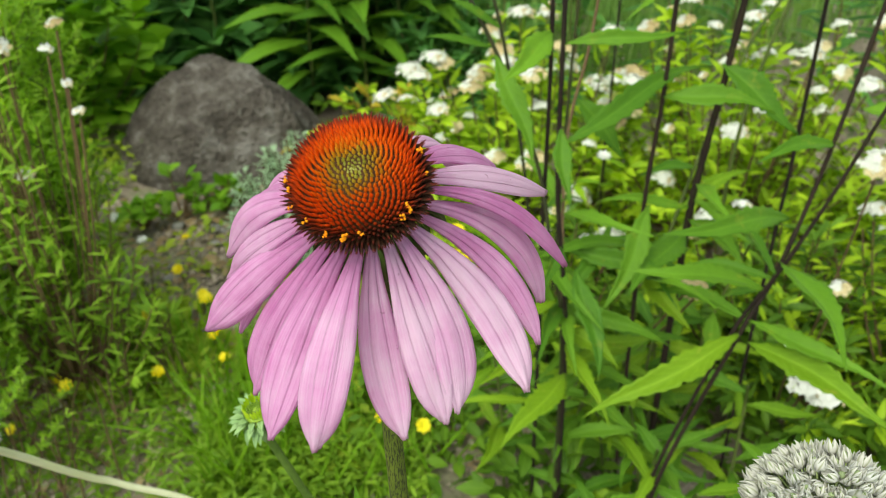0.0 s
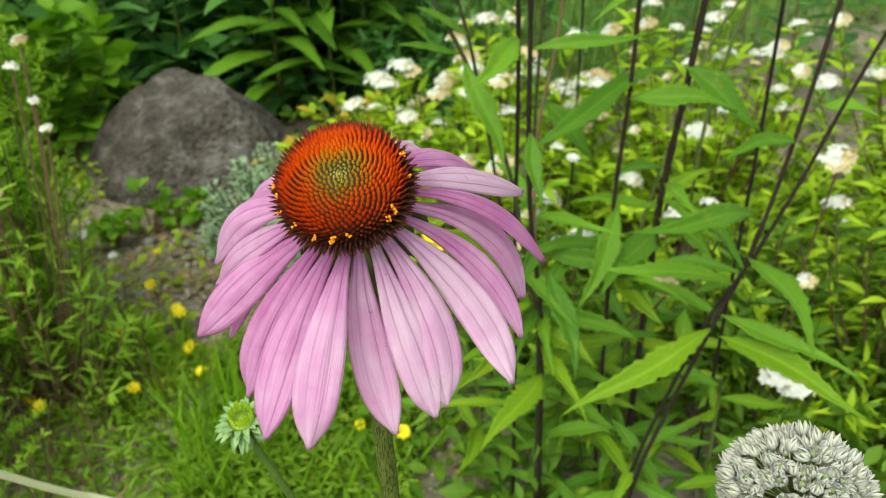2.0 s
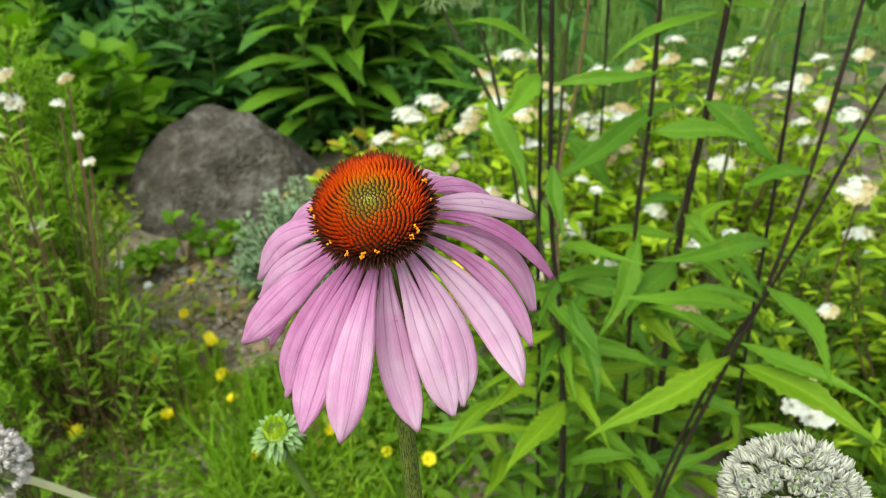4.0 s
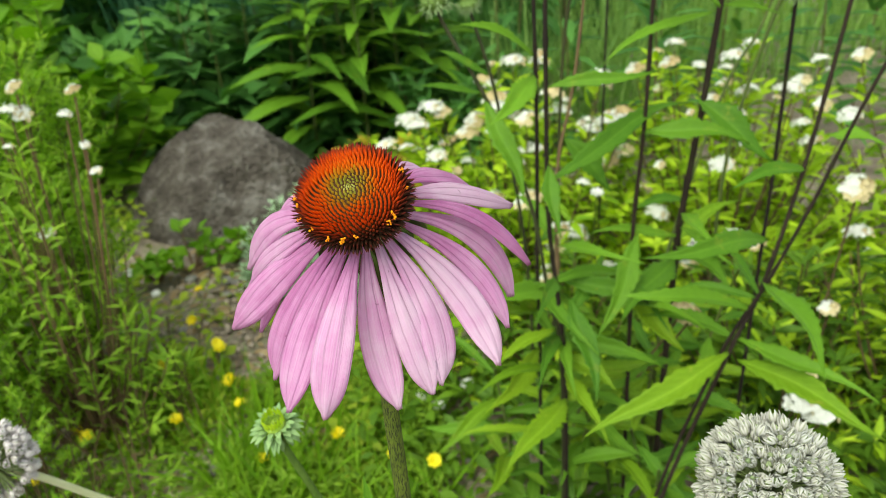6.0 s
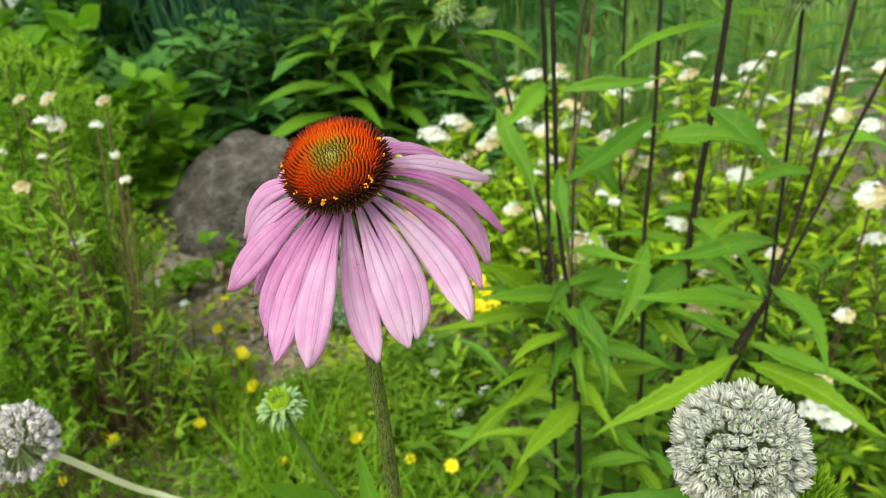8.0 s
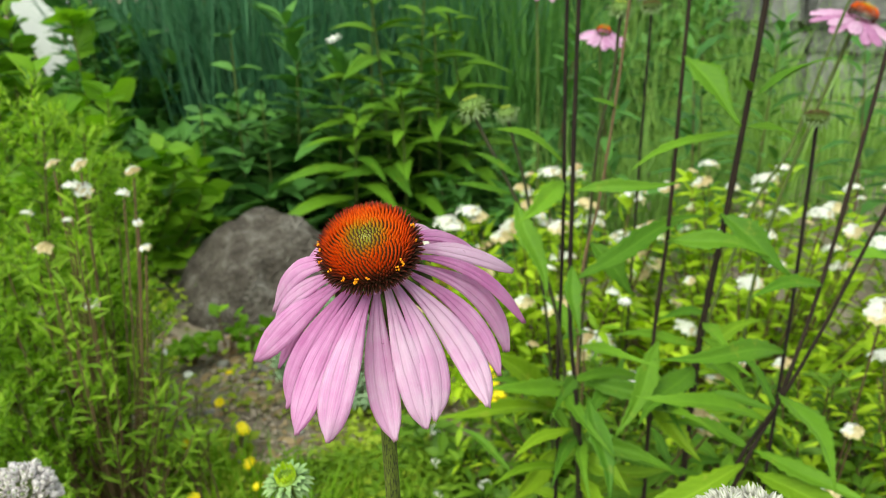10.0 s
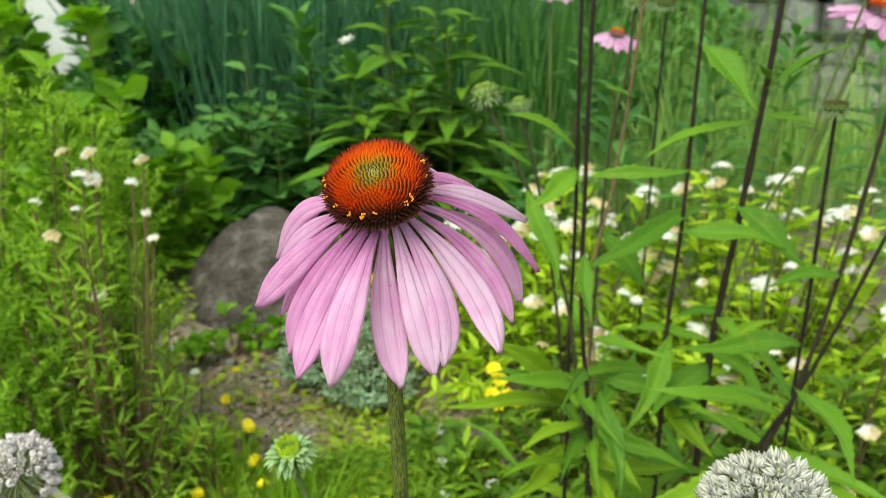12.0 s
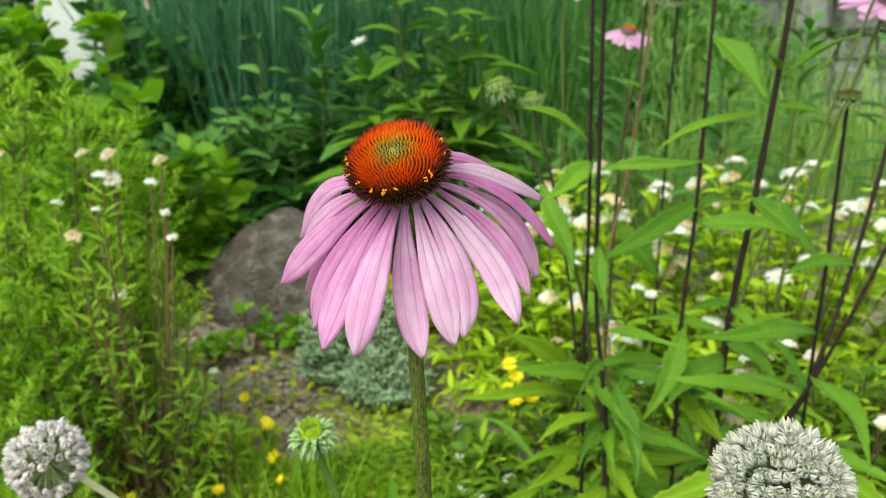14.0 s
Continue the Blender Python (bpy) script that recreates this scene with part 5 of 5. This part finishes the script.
def branchy(at, height, lean, shoots):
    """Upright bushy weed: brown stem, rising side shoots with small narrow leaves."""
    plant = thing("upright_weed", (*at, 0), "upright bushy plant with small narrow yellow-green leaves and brown stem", "plant", "narrow-leaved plants")
    top = Vector((lean[0], lean[1], height))

    def spine(t):
        return Vector((top.x * t * t, top.y * t * t, height * t))

    pts = [spine(t) - Vector((0, 0, 0.02 if t == 0 else 0)) for t in np.linspace(0, 1, 10)]
    link("stem", *tube(pts, [0.0029 - 0.00024 * i for i in range(10)], 7)[:2], BROWN_STEM, plant, "thin reddish brown stem")
    b, tw = Batch(), Batch()
    for i in range(shoots + 1):
        t = 1.0 if i == shoots else 0.16 + 0.80 * ((i + rng.random()) / shoots) ** 0.9
        a = i * 2.39996 + rng.uniform(-0.6, 0.6)
        p = spine(min(t, 0.96))
        side = Vector((math.cos(a), math.sin(a), 0))
        ln = (0.05 + 0.11 * (1 - t) ** 0.6) * rng.uniform(0.6, 1.15)
        d = side * rng.uniform(0.55, 1.0) + UP * rng.uniform(0.7, 1.1) if t < 1 else Vector((rng.normal(0, 0.2), rng.normal(0, 0.2), 1))
        d.normalize()
        tw.add(tube([p, p + d * ln * 0.5 + side * 0.004, p + d * ln], [0.0011, 0.0009, 0.0005], 4, False), Matrix.Identity(4))
        for j in range(int(ln * 560) + 10):
            u = rng.uniform(0.15, 1.0)
            q = p + d * ln * u
            dd = rand_dir(-0.5, 0.7) + d * (0.5 + 0.9 * u ** 3)
            b.add(TINY[int(rng.integers(0, 3))], facing(q, dd, UP + Vector(rng.normal(0, 0.5, 3)), rng.uniform(0.009, 0.020) * (1.1 - 0.35 * u)))
    tw.link("branching", GREEN_STEM, plant, "", "stuff")
    b.link("foliage", WEED_LEAF, plant, "", "stuff")
    return plant


for x, y, h, lx, ly, n in (
        (-0.62, 1.00, 0.58, 0.05, 0.0, 380), (-0.56, 1.05, 0.50, 0.03, -0.02, 380), (-0.70, 0.98, 0.60, 0.08, 0.0, 380), (-0.62, 0.90, 0.42, -0.05, -0.02, 320),
        (-0.56, 1.06, 0.44, 0.04, 0.0, 400), (-0.66, 1.08, 0.54, 0.10, 0.02, 520), (-0.60, 1.08, 0.46, 0.06, 0.02, 400), (-0.76, 1.05, 0.56, 0.02, 0.0, 500),
        (-0.55, 0.92, 0.42, -0.02, -0.04, 380), (-0.64, 0.84, 0.38, -0.06, -0.04, 360), (-0.58, 0.84, 0.36, -0.04, -0.03, 360), (-0.53, 0.98, 0.36, 0.02, 0.0, 300),
        (-0.72, 0.86, 0.42, -0.05, -0.02, 360), (-0.60, 1.14, 0.42, 0.06, 0.03, 420), (-0.80, 0.94, 0.60, 0.0, 0.0, 420), (-0.56, 0.72, 0.27, -0.03, 0.0, 150), (-0.62, 0.76, 0.34, -0.03, 0.0, 200), (-0.54, 0.79, 0.26, -0.03, 0.02, 150), (-0.60, 0.66, 0.26, -0.05, 0.0, 150), (-0.52, 0.66, 0.18, -0.03, 0.0, 90),
        (-0.66, 1.26, 0.24, 0.0, 0.0, 220), (-0.74, 1.34, 0.30, 0.02, 0.0, 260), (-0.80, 1.22, 0.34, 0.0, 0.0, 260)):
    branchy((x, y), h, (lx, ly), n // 14)

for x, y, h, lx in ((-0.64, 1.04, 0.62, 0.04), (-0.55, 1.00, 0.55, 0.03), (-0.72, 1.02, 0.64, 0.06), (-0.60, 1.04, 0.57, 0.02), (-0.78, 1.06, 0.62, 0.03)):
    wand((x, y), h, (lx, 0.0), 210, WEED_LEAF, NARROW, 0.034, "tall leafy shoot with narrow bright green leaves")

# ---- shrubs behind the rock ----
SH = "shrubs behind the rock"
bush("leafy_shrub", "dense dark green leafy shrub in shade", (-0.62, 2.10), (0.36, 0.26, 0.37), 1300, OVAL, 0.10, SHADE_LEAF, group=SH, cat="shrub")
bush("leafy_shrub", "dense dark green leafy shrub in shade", (-0.22, 2.15), (0.34, 0.26, 0.40), 1300, LANCE, 0.12, SHADE_LEAF, group=SH, cat="shrub")
bush("leafy_shrub", "shrub with rounded light green leaves", (-0.86, 1.75), (0.28, 0.22, 0.62), 720, ROUND, 0.074, ROUND_LEAF, group=SH, cat="shrub")
bush("leafy_shrub", "shrub with rounded light green leaves", (-1.20, 1.90), (0.34, 0.26, 0.66), 1000, ROUND, 0.07, ROUND_LEAF, group=SH, cat="shrub")
bush("leafy_shrub", "dark green hedge shrub far back", (-1.6, 2.45), (0.7, 0.3, 0.44), 2000, OVAL, 0.09, SHADE_LEAF, group=SH, cat="shrub")
bush("leafy_shrub", "dark green hedge shrub far back", (-2.02, 2.75), (0.40, 0.30, 0.90), 1500, OVAL, 0.10, SHADE_LEAF, group=SH, cat="shrub")
bush("leafy_shrub", "dark green hedge shrub far back", (-1.20, 2.55), (0.26, 0.22, 0.72), 1200, OVAL, 0.09, SHADE_LEAF, group=SH, cat="shrub")
for x, y, h in ((-3.3, 3.6, 1.1), (-2.5, 3.9, 1.15), (-1.7, 4.2, 1.1), (-0.9, 4.0, 1.0), (-0.1, 4.1, 0.95), (0.42, 3.75, 0.74), (0.82, 3.80, 0.62)):
    bush("hedge", "tall dark green hedge closing the garden", (x, y), (0.55, 0.3, h), 1500, OVAL, 0.12, SHADE_LEAF, cat="hedge")
bush("leafy_shrub", "low dark green shrub beside the rock", (0.05, 1.85), (0.26, 0.2, 0.26), 1300, LANCE, 0.07, SHADE_LEAF, group=SH, cat="shrub")


def tiered(label, at, height, lean, pairs, size, mat, droop=0.30, wide=0.24, low=0.22):
    """Upright perennial with long leaves in crossed pairs, the lower ones larger, all bending down at their tips."""
    plant = thing("leafy_perennial", (*at, 0), label, "plant", "perennials behind the rock")
    top = Vector((lean[0], lean[1], height))
    pts = [Vector((top.x * t * t, top.y * t * t, height * t)) - Vector((0, 0, 0.02 if t == 0 else 0)) for t in np.linspace(0, 1, 10)]
    link("stem", *tube(pts, [0.0042 - 0.0003 * i for i in range(10)], 7)[:2], GREEN_STEM, plant)
    turn = rng.uniform(0, math.pi)
    for i in range(pairs):
        t = low + (1 - low) * (i + 0.5) / pairs
        p = Vector((top.x * t * t, top.y * t * t, height * t))
        for side in (0, math.pi):
            a = turn + i * 1.45 + side + rng.uniform(-0.3, 0.3)
            ln = size * (1.12 - 0.75 * max(0, t - 0.55) / 0.45) * rng.uniform(0.85, 1.15)
            d = Vector((math.cos(a), math.sin(a), 0.50 - droop + 0.35 * t ** 3 + rng.normal(0, 0.10))).normalized()
            V, F, uv = blade(ln, ln * wide, 14, 5, 0.22, droop, 0.34, 0.05, 0.03, 0.06)
            M = np.array(facing(p, d, UP + Vector(rng.normal(0, 0.15, 3))))
            V, F, uv = sheet_thick(V @ M[:3, :3].T + M[:3, 3], F, uv, 0.0005)
            link("leaf", V, F, mat, plant, "", "", uv)
    return plant


for x, y, h in ((-0.27, 1.98, 0.66), (-0.21, 1.93, 0.74), (-0.15, 2.00, 0.70), (-0.09, 1.95, 0.60), (-0.02, 2.02, 0.62), (-0.17, 1.86, 0.46), (-0.30, 1.88, 0.42)):
    tiered("tall perennial with long drooping bright green leaves", (x, y), h, (rng.uniform(-0.05, 0.05), -0.05), 9, 0.175, BIG_LEAF, 0.30, 0.27)
for x, y, h in ((-0.60, 1.98, 0.60), (-0.52, 1.94, 0.44), (-0.46, 2.00, 0.50), (-0.68, 1.92, 0.42)):
    tiered("nettle-like plant with broad toothed leaves in pairs", (x, y), h, (rng.uniform(-0.03, 0.03), -0.03), 6, 0.13, SHADE_LEAF, 0.22, 0.40)
for x, y, h in ((-0.36, 1.98, 0.50), (-0.42, 2.08, 0.60)):
    wand((x, y), h, (rng.uniform(-0.08, 0.08), -0.05), 60, SHADE_LEAF, LANCE + OVAL, 0.15, "tall perennial with long drooping green leaves")


# leaves coloured dark to stand in for shaded gaps among the grasses
for x, y, h in ((0.30, 1.75, 0.50), (0.48, 1.70, 0.56), (0.66, 1.85, 0.60), (0.86, 1.75, 0.58), (1.02, 1.90, 0.62), (0.58, 2.05, 0.62), (0.20, 2.00, 0.56), (1.2, 1.8, 0.5)):
    wand((x, y), h, (rng.uniform(-0.08, 0.08), -0.03), 44, SHADE_LEAF, LANCE, 0.12, "leafy green perennial among the grasses")
bush("leafy_shrub", "dark green shrub among the grasses", (0.60, 2.9), (0.30, 0.22, 0.42), 1000, OVAL, 0.07, SHADE_LEAF, group=SH, cat="shrub")
bush("leafy_shrub", "dark green shrub among the grasses", (0.95, 3.4), (0.30, 0.22, 0.55), 1000, OVAL, 0.07, SHADE_LEAF, group=SH, cat="shrub")

# ---- grasses ----
def grass(name, label, centre, spread, count, height, width, mat, lean=0.25, cat="grass", stuff="stuff"):
    b = Batch()
    shapes = [blade(1, 1, 7, 3, 0.0, d, 0.15) for d in (0.05, 0.25, 0.5)]
    for _ in range(count):
        r, a = math.sqrt(rng.random()), rng.uniform(0, 2 * math.pi)
        p = Vector((r * math.cos(a) * spread[0], r * math.sin(a) * spread[1], -0.01))
        d = Vector((rng.normal(0, lean), rng.normal(0, lean), 1))
        h = height * rng.uniform(0.5, 1.1)
        m = facing(p, d, rand_dir(-0.3, 0.3)) @ Matrix.Diagonal((width * rng.uniform(0.6, 1.3), h, h, 1))
        b.add(shapes[int(rng.integers(0, 3))], m)
    ob = b.link(name, mat)
    ob.location = (centre[0], centre[1], 0)
    return tagged(ob, label, cat, "", stuff)


grass("blue_grass", "tall blue-green ornamental grass in dense upright clumps", (-0.55, 2.75), (0.75, 0.25), 2200, 1.05, 0.010, BLUE_GRASS, 0.10)
grass("green_grass", "tall mid-green ornamental grass in an upright clump", (0.08, 2.6), (0.32, 0.2), 800, 0.85, 0.008, MID_GRASS, 0.12)
grass("pale_grass", "pale green fine ornamental grass", (0.82, 2.4), (0.42, 0.3), 520, 0.62, 0.005, PALE_GRASS, 0.16)
grass("pale_grass", "pale green fine ornamental grass", (1.75, 2.6), (0.5, 0.3), 900, 0.36, 0.0045, PALE_GRASS, 0.18)
grass("blue_grass", "grey-green ornamental grass before the stone wall", (0.70, 3.3), (0.55, 0.25), 420, 0.70, 0.006, PALE_GRASS, 0.10)
grass("pale_grass", "fine light green grass by the flower bed", (0.35, 2.0), (0.3, 0.2), 500, 0.40, 0.005, PALE_GRASS, 0.2)
grass("lawn_grass", "short green grass by the path", (0.7, 3.2), (1.6, 0.5), 5000, 0.12, 0.006, GRASS, 0.4)
grass("meadow_grass", "bright green grass tufts on the soil", (-0.25, 0.80), (0.08, 0.12), 230, 0.16, 0.0045, GRASS, 0.35)
grass("meadow_grass", "bright green grass tufts on the soil", (-0.42, 0.95), (0.10, 0.09), 260, 0.10, 0.004, GRASS, 0.4)
grass("meadow_grass", "bright green grass tufts on the soil", (-0.15, 0.80), (0.18, 0.14), 260, 0.12, 0.004, GRASS, 0.4)


# ---- ground cover, silver plant, small flowers ----
def cover(name, label, boxes, leaf, size, mat, height=0.05, cat="ground cover", seed=9.0):
    b = Batch()
    for x0, x1, y0, y1, n in boxes:
        for _ in range(n):
            x, y = rng.uniform(x0, x1), rng.uniform(y0, y1)
            patch = noise.noise((x * 5, y * 5, seed))
            if patch < -0.28 + 0.35 * rng.random():
                continue
            z = soil_height(x, y) + rng.random() ** 1.5 * height * (0.6 + patch)
            b.add(leaf[int(rng.integers(0, len(leaf)))], facing((x, y, z), rand_dir(-0.1, 0.7), UP + Vector(rng.normal(0, 0.4, 3)), size * rng.uniform(0.5, 1.2)))
    return tagged(b.link(name, mat), label, cat, "", "stuff")


cover("ground_cover", "low yellow-green ground cover plants on bare soil", ((-0.28, -0.10, 0.72, 0.92, 900), (-0.30, -0.05, 0.88, 1.06, 500), (-0.54, -0.34, 0.88, 1.04, 1600), (-0.65, -0.13, 0.96, 1.10, 1300), (-0.6, 0.0, 1.10, 1.35, 300), (-1.1, -0.58, 1.22, 1.7, 1500)), OVAL + ROUND, 0.022, GROUND_LEAF)
cover("ground_cover", "tiny bright moss-like plants carpeting the soil", ((-0.30, -0.06, 0.84, 1.04, 2400), (-0.52, -0.36, 0.86, 1.00, 2200), (-0.55, -0.13, 0.98, 1.22, 1100)), NARROW + OVAL, 0.013, GROUND_LEAF, 0.035, seed=31.0)
cover("ground_cover", "small leafy yellow-green weeds in tufts on the soil", ((-0.42, -0.24, 0.90, 1.18, 2400), (-0.24, -0.06, 0.90, 1.18, 800)), OVAL + LANCE, 0.019, GROUND_LEAF, 0.045, seed=57.0)
cover("ground_cover", "fine feathery green weeds covering the soil", ((-0.30, -0.02, 0.56, 1.02, 17000), (-0.62, -0.28, 0.55, 0.88, 5000)), NARROW + LANCE, 0.020, FINE_WEED, 0.075, seed=71.0)
# dark leaf colour here paints the shade under the taller plants
cover("ground_cover", "low green plants between the shrubs", ((-1.6, 1.6, 1.6, 3.0, 6000), (-1.2, -0.6, 0.5, 1.3, 2500), (-0.14, 1.2, 0.4, 1.15, 7000)), OVAL, 0.035, SHADED_LOW_LEAF, 0.10)
bush("silver_plant", "soft silver-green feathery plant beside the rock", (-0.255, 1.30), (0.125, 0.095, 0.200), 12000, LANCE, 0.016, SILVER_LEAF, cat="plant")
bush("silver_plant", "soft silver-green feathery plant beside the rock", (-0.20, 1.22), (0.085, 0.07, 0.125), 5200, LANCE, 0.015, SILVER_LEAF, cat="plant")
bush("peach_shrub", "low shrub with peach and yellow-green young leaves", (-0.10, 1.55), (0.20, 0.12, 0.20), 1100, OVAL, 0.034, SPIREA_LEAF, cat="shrub", mats2=PEACH_LEAF, share=0.5)
for x, y, s in ((-0.50, 1.40, 0.10), (-0.42, 1.42, 0.08), (-0.56, 1.36, 0.06)):
    bush("seedling", "young plant with rounded bright leaves by the rock", (x, y), (s * 0.6, s * 0.5, s), 46, ROUND, 0.034, ROUND_LEAF, cat="plant")


def small_flower(at, z, size, mat, label, cat="flower", group="yellow flowers"):
    plant = thing("small_flower", (at[0], at[1], soil_height(*at)), label, cat, group)
    link("stem", *tube([(0, 0, -0.01), (rng.uniform(-0.01, 0.01), 0, z * 0.5), (0, 0, z)], 0.0009, 5)[:2], GREEN_STEM, plant)
    b = Batch()
    for ring in range(2):
        for k in range(7):
            a = 2 * math.pi * (k + 0.5 * ring) / 7
            d = Vector((math.cos(a), math.sin(a), 0.35 + 0.5 * ring))
            b.add(blade(0.5, 0.3, 4, 3, -0.1, 0.2, 0.6, stalk=0.3), facing(d * 0.03, d, UP))
    m = facing((0, 0, z), rand_dir(-0.2, 0.2), Vector((0, -0.6, 0.8)), size)
    b.link("bloom", mat, plant).matrix_basis = m
    return plant


YB = "small bright yellow flower on a thin stem"
for x, y in ((-0.441, 1.226), (-0.368, 1.054), (-0.335, 0.968), (-0.451, 1.016), (-0.529, 0.868), (-0.507, 0.85), (-0.39, 0.873), (-0.553, 0.78), (-0.254, 0.784),
             (-0.083, 0.784), (-0.029, 0.768), (-0.307, 0.907), (-0.375, 1.065), (-0.43, 1.13), (-0.16, 0.83)):
    small_flower((x, y), 0.05, 0.021 * rng.uniform(0.75, 1.1), YELLOW_BLOOM, YB)
for x, y, z in ((0.029, 1.0, 0.178), (0.018, 0.985, 0.160), (0.040, 0.99, 0.158), (0.030, 0.97, 0.150), (0.052, 0.985, 0.146), (0.020, 1.0, 0.195)):
    small_flower((x, y), z, 0.024, YELLOW_BLOOM, "yellow flower in a small cluster", group="yellow flower cluster")
for x, y, z in ((-0.053, 0.962, 0.05), (-0.022, 0.874, 0.05), (-0.044, 0.899, 0.05), (-0.604, 1.338, 0.05), (-0.535, 1.272, 0.03), (0.216, 1.0, 0.30), (-0.06, 1.05, 0.06), (0.02, 0.9, 0.07)):
    small_flower((x, y), z, 0.020, WHITE_BLOOM, "small white flower near the ground", group="white flowers")
small_flower((-0.335, 1.93), 0.56, 0.044, WHITE_BLOOM, "white daisy-like flower among tall leaves", group="white flowers")


# ---- stone wall and white board at the back ----
def stone_wall():
    wall = thing("wall_back", (1.4, 4.1, 0), "low dry wall of grey stones behind the grasses", "wall", "", "structure")
    shapes = []
    for s in range(5):
        bm = bmesh.new()
        bmesh.ops.create_cube(bm, size=1)
        bmesh.ops.bevel(bm, geom=bm.edges[:], offset=0.14, segments=2, affect="EDGES")
        for v in bm.verts:
            v.co += Vector((noise.noise(v.co * 2.2 + Vector((s * 7, 0, 0))), noise.noise(v.co * 2.2 + Vector((0, s * 7, 3))), noise.noise(v.co * 2.2 + Vector((5, 0, s * 7))))) * 0.17
        me = bpy.data.meshes.new("stone")
        bm.to_mesh(me)
        bm.free()
        me.materials.append(WALL_STONE)
        shapes.append(me)
    z, row = 0.0, 0
    while z < 1.0:
        h = rng.uniform(0.11, 0.22)
        x = -1.6 - 0.1 * (row % 2)
        while x < 1.9:
            w = rng.uniform(0.14, 0.36)
            o = new("stone", shapes[int(rng.integers(0, 5))])
            o.parent = wall
            o.matrix_basis = Matrix.Translation((x + w / 2, rng.uniform(-0.03, 0.03), z + h / 2)) @ Matrix.Rotation(rng.uniform(-0.07, 0.07), 4, "Y") @ Matrix.Diagonal((w * rng.uniform(0.90, 0.99), 0.32, h * rng.uniform(0.84, 1.08), 1))
            x += w
        z += h * 0.97
        row += 1
    return wall


stone_wall()


def white_board():
    board = thing("white_board", (-1.39, 3.0, 0), "white painted board leaning behind the shrubs", "board")
    board.rotation_euler[1] = -0.35
    for i, (x, w) in enumerate(((-0.052, 0.10), (0.052, 0.10))):
        bm = bmesh.new()
        bmesh.ops.create_cube(bm, size=1)
        bmesh.ops.scale(bm, vec=(w, 0.025, 0.95), verts=bm.verts)
        bmesh.ops.bevel(bm, geom=bm.edges[:], offset=0.006, segments=2, affect="EDGES")
        me = bpy.data.meshes.new("plank")
        bm.to_mesh(me)
        bm.free()
        me.materials.append(WHITE_PAINT)
        o = new("plank", me)
        o.parent = board
        o.location = (x, 0, 0.50)
    return board


white_board()


# ---- litter on the soil ----
def litter():
    b = Batch()
    for _ in range(420):
        x, y = rng.uniform(-0.65, 0.1), rng.uniform(0.75, 1.45)
        a, ln = rng.uniform(0, 6.28), rng.uniform(0.01, 0.05)
        z = soil_height(x, y) + 0.002
        b.add(tube([(0, 0, 0), (ln * 0.5, 0.002, 0.002), (ln, 0, 0)], 0.0008, 4), Matrix.Translation((x, y, z)) @ Matrix.Rotation(a, 4, "Z"))
    stalks = Batch()
    for _ in range(80):
        x, y = rng.uniform(-0.66, -0.36), rng.uniform(0.62, 0.95)
        h, lx, ly = rng.uniform(0.05, 0.19), rng.normal(0, 0.03), rng.normal(0, 0.03)
        stalks.add(tube([(0, 0, -0.01), (lx * 0.4, ly * 0.4, h * 0.55), (lx, ly, h)], [0.0014, 0.0011, 0.0007], 5), Matrix.Translation((x, y, soil_height(x, y))))
    tagged(stalks.link("dry_stalks", BROWN_STEM), "thin brown dead stalks standing among the weeds", "stalks", "", "stuff")
    tagged(b.link("twig_litter", TWIG), "dry twigs and stalks lying on the soil", "litter", "", "stuff")
    crumbs = Batch()
    ico = bmesh.new()
    bmesh.ops.create_icosphere(ico, subdivisions=1, radius=1)
    for v in ico.verts:
        v.co *= 1 + 0.3 * noise.noise(v.co * 2.1 + Vector((3, 0, 0)))
    lump = (np.array([tuple(v.co) for v in ico.verts]), [tuple(v.index for v in f.verts) for f in ico.faces], np.zeros((len(ico.verts), 2)))
    ico.free()
    for _ in range(5000):
        x, y = rng.uniform(-0.7, 0.15), rng.uniform(0.7, 1.5)
        s = 0.0015 + 0.0050 * rng.random() ** 3
        crumbs.add(lump, Matrix.Translation((x, y, soil_height(x, y) + s * 0.2)) @ Matrix.Rotation(rng.uniform(0, 6), 4, "Z") @ Matrix.Diagonal((s * 1.3, s, s * 0.8, 1)))
    tagged(crumbs.link("soil_crumbs", CRUMB), "loose brown soil crumbs and bark bits", "soil", "", "stuff")
    dry = Batch()
    for _ in range(1500):
        x, y = rng.uniform(-0.7, 0.15), rng.uniform(0.7, 1.5)
        dry.add(OVAL[int(rng.integers(0, 3))], facing((x, y, soil_height(x, y) + 0.003), rand_dir(-0.1, 0.25), UP + Vector(rng.normal(0, 0.3, 3)), rng.uniform(0.010, 0.030)))
    tagged(dry.link("dry_leaves", DRY_LEAF), "dry brown fallen leaves on the soil", "litter", "", "stuff")
    p = Batch()
    bm = bmesh.new()
    bmesh.ops.create_icosphere(bm, subdivisions=2, radius=1)
    for v in bm.verts:
        v.co *= 1 + 0.2 * noise.noise(v.co * 1.7)
    piece = (np.array([tuple(v.co) for v in bm.verts]), [tuple(v.index for v in f.verts) for f in bm.faces], np.zeros((len(bm.verts), 2)))
    bm.free()
    for _ in range(60):
        x, y = rng.uniform(-0.7, 0.05), rng.uniform(0.8, 1.5)
        s = rng.uniform(0.003, 0.012)
        p.add(piece, Matrix.Translation((x, y, soil_height(x, y) + s * 0.3)) @ Matrix.Rotation(rng.uniform(0, 6), 4, "Z") @ Matrix.Diagonal((s * 1.3, s, s * 0.7, 1)))
    tagged(p.link("gravel", PEBBLE), "small grey pebbles scattered on the soil", "gravel", "", "stuff")


litter()
